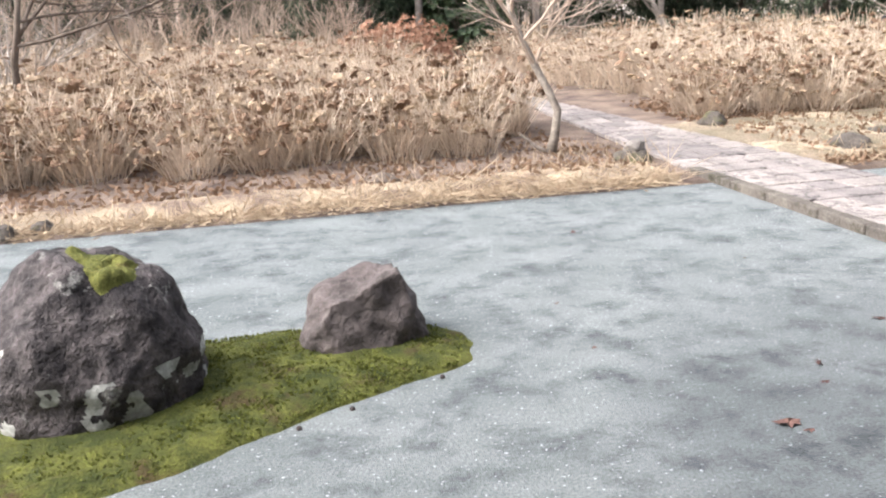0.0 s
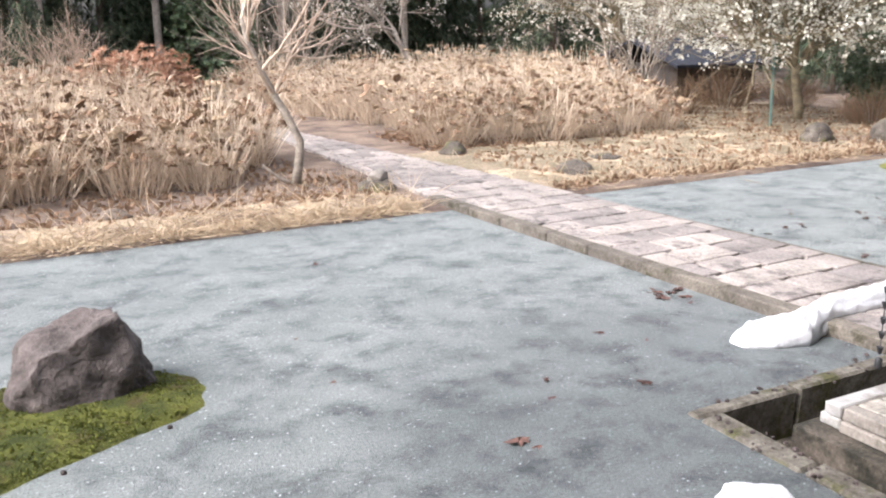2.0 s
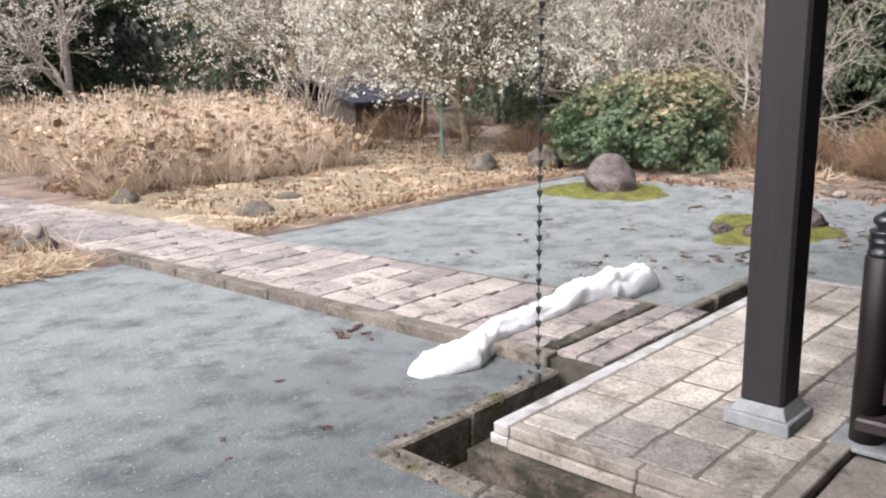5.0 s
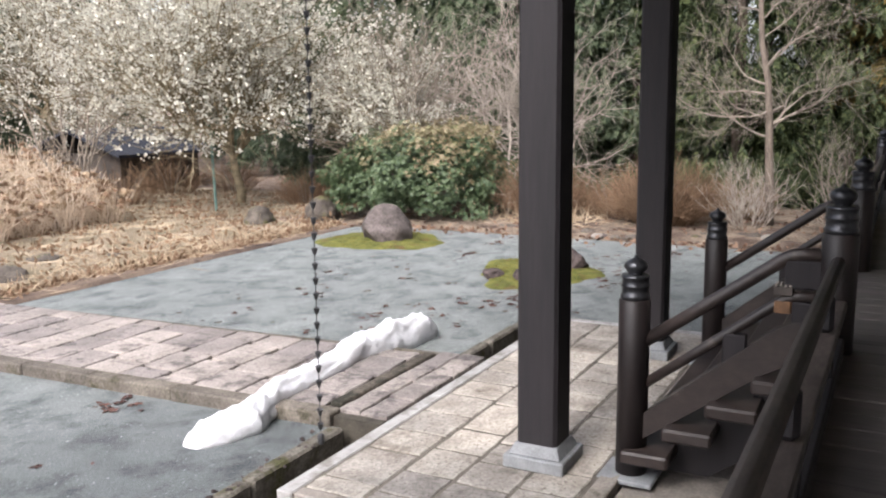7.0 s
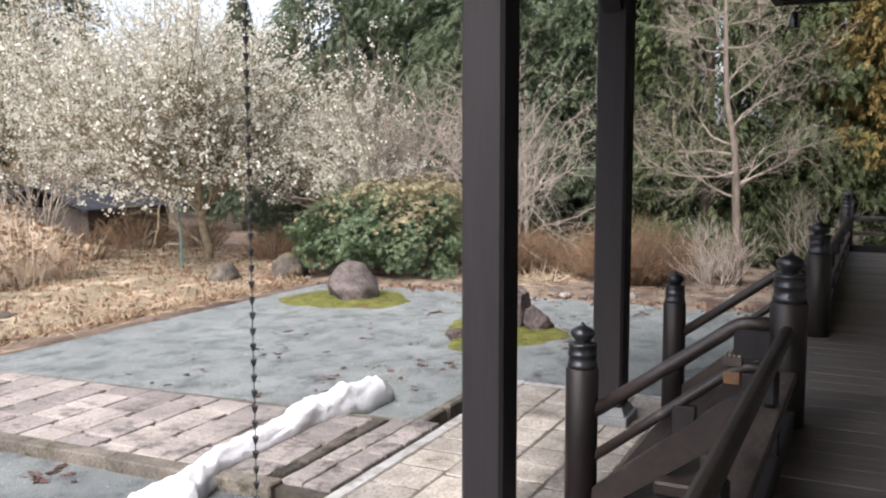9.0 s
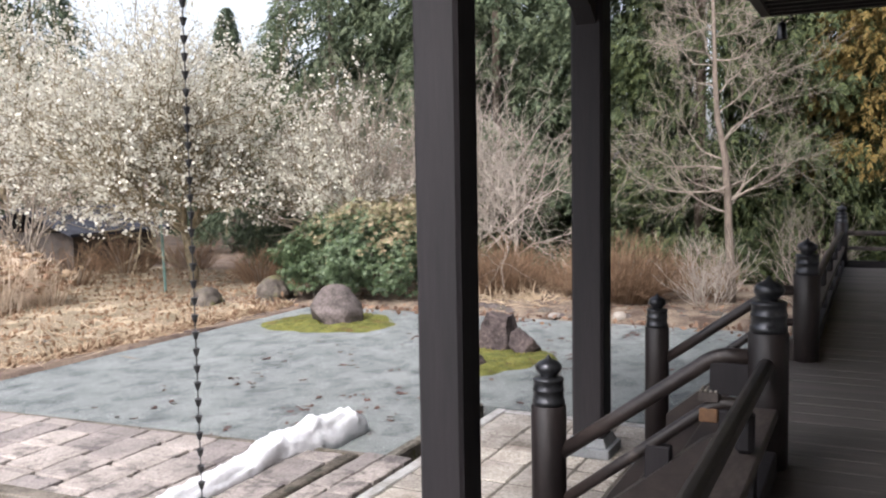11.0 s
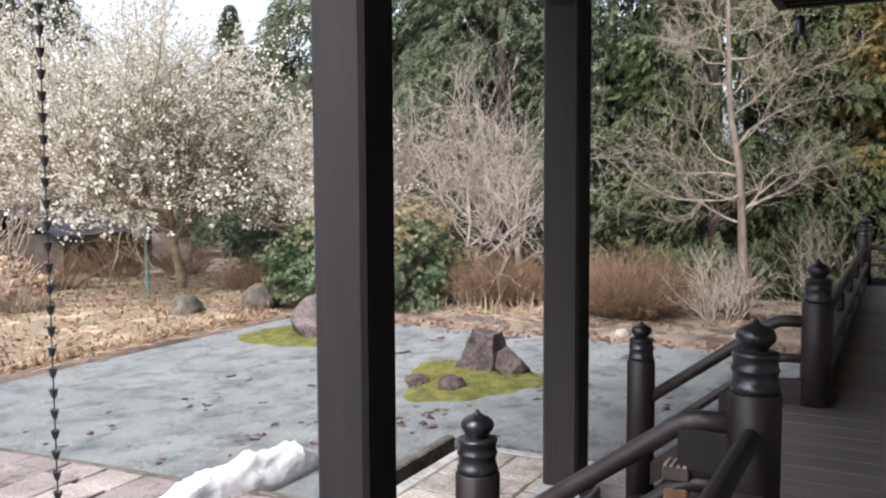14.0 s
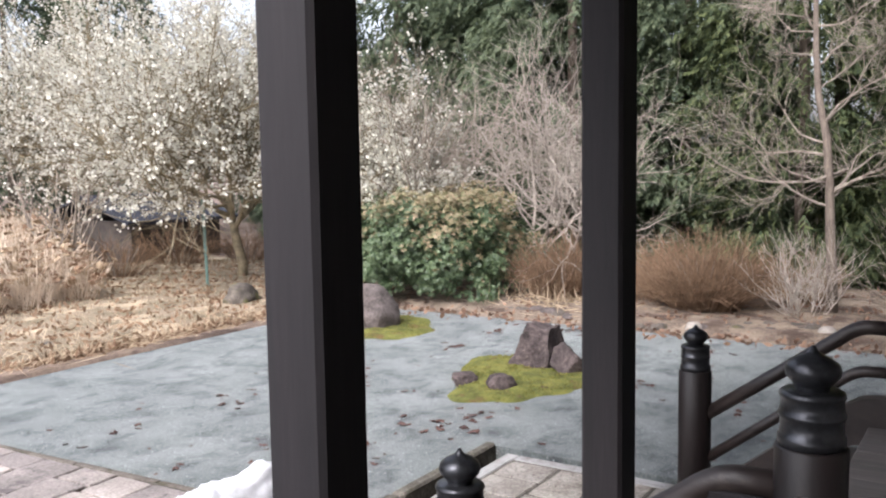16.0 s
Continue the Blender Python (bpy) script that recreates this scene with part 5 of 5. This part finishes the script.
bare_tree("plum_tree", (16.9, 14.0, 0.05), 2.1, 0.15, dict(ORCHARD, kids=(14, 15, 12), lift=(0.1, 0.10, 0.08, 0.05), angle=((30, 78), (25, 65), (25, 60)), short=((1.35, 1.9), (0.45, 0.7), (0.42, 0.7))), 42, M_BARKT, "white-flowering plum tree with a broad crown", blossom=0.42, lean=(-0.05, -0.45))
bare_tree("plum_tree", (18.2, 11.9, 0.05), 2.2, 0.10, dict(ORCHARD, kids=(11, 12, 10), lift=(0.1, 0.12, 0.08, 0.05), angle=((25, 70), (25, 65), (25, 60)), short=((0.75, 1.0), (0.45, 0.7), (0.42, 0.7))), 57, M_BARKT, "plum tree with tan twigs and sparse white blossom", blossom=0.30)
bare_tree("plum_tree", (21.0, 24.2, 0.0), 3.0, 0.2, dict(ORCHARD, kids=(10, 12, 10), lift=(0.1, 0.14, 0.08, 0.05), short=((1.1, 1.5), (0.45, 0.7), (0.45, 0.75))), 43, M_BARKT, "white-flowering plum tree by the far wood", blossom=0.75)
bare_tree("plum_tree", (14.5, 29.0, 0.0), 2.2, 0.16, dict(ORCHARD, kids=(6, 8, 7)), 44, M_BARKG, "slender plum tree in flower beyond the bed", blossom=0.3)
bare_tree("bent_tree", (-3.3, 16.6, 0.05), 2.6, 0.10, dict(ORCHARD, kids=(5, 7, 6)), 58, M_BARKD, "leaning bare tree with dark bark among the hydrangeas", lean=(-0.55, 0.0))
bare_tree("maple_tree", (17.6, 2.2, 0.05), 7.8, 0.09, MAPLE, 45, M_BARKM, "bare pale maple with fine spreading twigs", trunk=M_BARKB)
bare_tree("bare_shrub", (19.0, 7.7, 0.0), 1.9, 0.06, dict(ORCHARD, kids=(6, 9, 8), wander=0.24, lift=(0.1, 0.05, 0.03, 0.02), thin=(0.5, 0.66), angle=((30, 72), (30, 70), (28, 65)), short=((1.0, 1.35), (0.45, 0.7), (0.42, 0.7))), 46, M_BARKG, "tall leafless shrub with pale grey stems", "shrub", stems=3, spread=0.42)
bare_tree("bare_shrub", (19.2, 6.8, 0.0), 1.7, 0.05, dict(ORCHARD, kids=(5, 7, 7), wander=0.24, lift=(0.1, 0.05, 0.03, 0.02), thin=(0.5, 0.66), angle=((30, 72), (30, 70), (28, 65)), short=((0.9, 1.25), (0.45, 0.7), (0.42, 0.7))), 53, M_BARKG, "tall leafless shrub with pale grey stems", "shrub", stems=2, spread=0.3)
bare_tree("bare_shrub", (18.8, 10.6, 0.0), 3.1, 0.045, dict(SHRUB, kids=(12, 8), thin=(0.5, 0.68)), 47, M_BARKM, "tall leafless shrub with arching pale stems", "shrub", stems=11, spread=0.6)
bare_tree("bare_shrub", (14.6, 16.8, 0.0), 2.7, 0.04, dict(SHRUB, kids=(8, 5)), 48, M_BARKM, "leafless shrub with spreading pale branches", "shrub", stems=6, spread=0.6)
bare_tree("bare_shrub", (17.3, 2.55, 0.0), 0.95, 0.016, dict(SHRUB, kids=(7, 5), thin=(0.5, 0.7)), 49, M_BARKG, "low tangle of pale bare stems", "shrub", stems=13, spread=1.0)
bare_tree("bare_shrub", (17.6, 0.9, 0.0), 1.2, 0.018, dict(SHRUB, kids=(7, 5), thin=(0.5, 0.7)), 54, M_BARKM, "low tangle of pale bare stems", "shrub", stems=9, spread=0.7)
bare_tree("bare_shrub", (-4.6, 18.5, 0.0), 2.2, 0.06, dict(SHRUB, kids=(10, 7)), 50, M_BARKG, "leafless shrub with spreading pale branches", "shrub", stems=5, spread=0.7)
for k, (x, y, h) in enumerate(((-8.5, 24.0, 2.4), (-1.5, 27.5, 2.2), (-5.0, 29.5, 2.8), (-10.5, 29.0, 2.6), (-12.5, 26.5, 2.3), (-6.8, 27.0, 2.1), (-3.2, 29.8, 2.3), (0.8, 29.2, 2.0), (3.0, 28.6, 1.7))):
    bare_tree("bare_shrub", (x, y, 0.0), h, 0.035, dict(SHRUB, kids=(11, 8)), 520 + k, M_STEMT, "leafless shrub of fine tan twigs at the wood edge", "shrub", stems=9, spread=0.7)
bare_tree("bare_shrub", (9.5, 27.5, 0.0), 3.0, 0.04, dict(SHRUB, kids=(10, 7)), 51, M_BARKM, "leafless shrub with spreading pale branches", "shrub", stems=7, spread=0.6)


def twig_bush(at, radius, height, count, seed, label):
    rng = random.Random(seed)
    t = thing("twig_bush", at, label, "shrub", "brown twig bushes")
    g = Geo()
    for _ in range(count):
        a, s = rng.uniform(0, 6.283), math.sqrt(rng.random())
        p = Vector((radius * 0.45 * s * math.cos(a), radius * 0.45 * s * math.sin(a), -0.03))
        d = Vector((s * math.cos(a) * 1.1, s * math.sin(a) * 1.1, 1)).normalized()
        L = height * rng.uniform(0.5, 1.12) * (1 - 0.30 * s * s)
        m = p + d * L * 0.5
        e = m + turned(d, rng, 0.42) * L * 0.5
        r = rng.uniform(0.004, 0.008)
        g.tube([p, m, e], [r, r * 0.8, r * 0.4], 3, cap=False)
        for _ in range(4):
            q = m.lerp(e, rng.random())
            f = q + turned(d, rng, 0.5) * rng.uniform(0.12, 0.35)
            g.tube([q, f], [r * 0.6, r * 0.3], 3, cap=False)
    for k in range(8):          # woody stems from which the twigs spring
        a, b = 0.785 * k + rng.uniform(-0.3, 0.3), Geo()
        out = Vector((math.cos(a), math.sin(a), 0))
        b.tube([out * 0.08 + Vector((0, 0, -0.05)), out * radius * 0.25 + Vector((0, 0, height * 0.3)), out * radius * 0.5 + Vector((0, 0, height * 0.62))], [0.016, 0.012, 0.006], 5)
        part("stem", b.mesh("stem", M_BARKM), t)
    tagged(part("twig_mass", g.mesh("twig_mass", M_TWIG), t), kind="stuff")
    return t
for x, y, rr, h, c, s in ((17.3, 4.05, 1.0, 1.35, 1100, 1), (17.4, 6.55, 0.85, 1.2, 800, 2), (18.0, 5.3, 0.7, 1.0, 300, 3), (18.4, 11.8, 0.8, 1.1, 240, 4), (17.6, 12.6, 0.7, 0.9, 200, 5), (15.6, 16.4, 0.9, 1.1, 150, 6), (17.9, 17.2, 1.0, 1.3, 220, 7), (19.4, 16.3, 0.8, 1.1, 160, 9), (18.6, 2.9, 0.7, 1.0, 160, 8)):
    twig_bush((x, y, 0.05), rr, h, c, 300 + s, "upright bush of fine red-brown bare twigs")

stake = thing("garden_stake", (15.35, 13.35, 0.08), "green coated stake propping the plum tree", "stake")
g = Geo()
g.tube([(0, 0, -0.1), (0.02, 0.08, 1.75)], [0.03, 0.03], 8)
part("pole", g.mesh("pole", M_GREENPOLE), stake)

shed = thing("garden_shed", (19.4, 20.6, -0.25), "low dark wooden shed with a slate-blue roof", "shed")
g = Geo()
for x0, x1, y0, y1 in ((-1.5, -1.4, -1.6, 1.6), (1.4, 1.5, -1.6, 1.6), (-1.4, 1.4, 1.5, 1.6), (-1.4, -0.2, -1.6, -1.5), (0.9, 1.4, -1.6, -1.5)):
    g.box(x0, x1, y0, y1, 0.0, 1.35)
part("wall", g.mesh("wall", M_SHED), shed)
g = Geo()
for s in (-1, 1):
    g.add([(-1.9, s * 2.0, 1.28), (1.9, s * 2.0, 1.28), (1.9, 0, 1.95), (-1.9, 0, 1.95), (-1.9, s * 2.0, 1.36), (1.9, s * 2.0, 1.36), (1.9, 0, 2.03), (-1.9, 0, 2.03)], [(0, 1, 2, 3), (4, 5, 6, 7), (0, 1, 5, 4), (1, 2, 6, 5), (3, 0, 4, 7)])
part("roof", g.mesh("roof", M_SHEDROOF), shed)


# ---- floor boards and flagstones ----
rng = random.Random(21)
board_me = [block(w, 2.72, 0.045, 0.005, 0.002, k, M_BOARD, "floor_board") for k, w in enumerate((0.205, 0.215, 0.195))]
x, k = -5.9, 0
while x < 15.9:
    w = (0.205, 0.215, 0.195)[k % 3]
    part("floor_board", board_me[k % 3], veranda, at=(x + w / 2, -0.80, FLOOR - 0.045 + rng.uniform(-0.002, 0.003)))
    x += w + 0.006
    k += 1

def flags(parent, x0, x1, y0, y1, rows, length, top, material, seed, name="flagstone", gap=0.012, skew=0.0):
    """Courses of slabs laid across, joints staggered from course to course; skew: drift of x for each metre past y = 4."""
    rng = random.Random(seed)
    depths = [rng.uniform(0.86, 1.14) for _ in range(rows)]
    total = sum(depths)
    s = y0
    for d in depths:
        e = s + (y1 - y0) * d / total
        ym = (s + e) / 2
        a = x0 - rng.uniform(0.0, 0.9) * length
        while a < x1 - 0.04:
            b = a + length * rng.uniform(0.72, 1.32)
            if x1 - b < 0.14:
                b = x1
            lo = max(a, x0)
            if b - lo > 0.09:
                me = flag_mesh(b - lo - gap, e - s - gap, 0.06, rng.randrange(9999), material, name)
                ob = part(name, me, parent, at=((lo + b) / 2 + skew * (ym - 4), ym, top(ym) - 0.06 + rng.uniform(-0.004, 0.004)), rz=rng.uniform(-0.012, 0.012) - skew)
                ob.rotation_euler[0] = rng.uniform(-0.008, 0.008)
            a = b
        s = e


flags(path, PATH_X0 + 0.17, PATH_X1 - 0.12, 3.93, 10.2, 15, 0.44, path_top, M_PATH, 61, gap=0.02, skew=-0.055)
flags(path, PATH_X0 + 0.16, PATH_X1, 3.345, 3.79, 2, 0.42, path_top, M_PATH, 62)
for k in range(20):
    y = 10.2 + 0.52 * k
    a, b = path_edges(y + 0.26)
    flags(path, a, b, y, y + 0.52, 1, 0.58, path_top, M_PATH, 70 + k, gap=0.034)
rng = random.Random(63)
y = 3.76
while y < 10.1:
    e = min(10.15, y + rng.uniform(0.65, 0.95))
    a, b = path_edges((y + e) / 2)
    part("kerb_stone", block(0.165, e - y - 0.004, 0.46, 0.012, 0.008, int(y * 10), M_KERBD, "kerb_stone"), path, at=(a + 0.085, (y + e) / 2, path_top((y + e) / 2) - 0.455), rz=0.047)
    part("kerb_stone", block(0.06, e - y - 0.012, 0.44, 0.008, 0.004, int(y * 10) + 7, M_KERBD, "kerb_stone"), path, at=(b - 0.02, (y + e) / 2, path_top((y + e) / 2) - 0.46), rz=0.07)
    y = e
part("drain_bar", block(1.54, 0.11, 0.05, 0.012, 0.004, 4, M_DAMP, "drain_bar"), path, "dark wooden bar laid across the path", at=(6.87, 3.86, path_top(3.86) - 0.04))
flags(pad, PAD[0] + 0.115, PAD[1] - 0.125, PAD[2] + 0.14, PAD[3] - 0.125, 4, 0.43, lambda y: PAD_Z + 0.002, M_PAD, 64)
edging(PAD[0] + 0.115, PAD[1] - 0.125, PAD[2], PAD[2] + 0.13, "x", 15, M_KERB)
flags(pad, 4.78, 9.38, 0.60, PAD[2] - 0.01, 1, 1.4, lambda y: PAD_Z - 0.055, M_KERB, 65, "landing_stone")
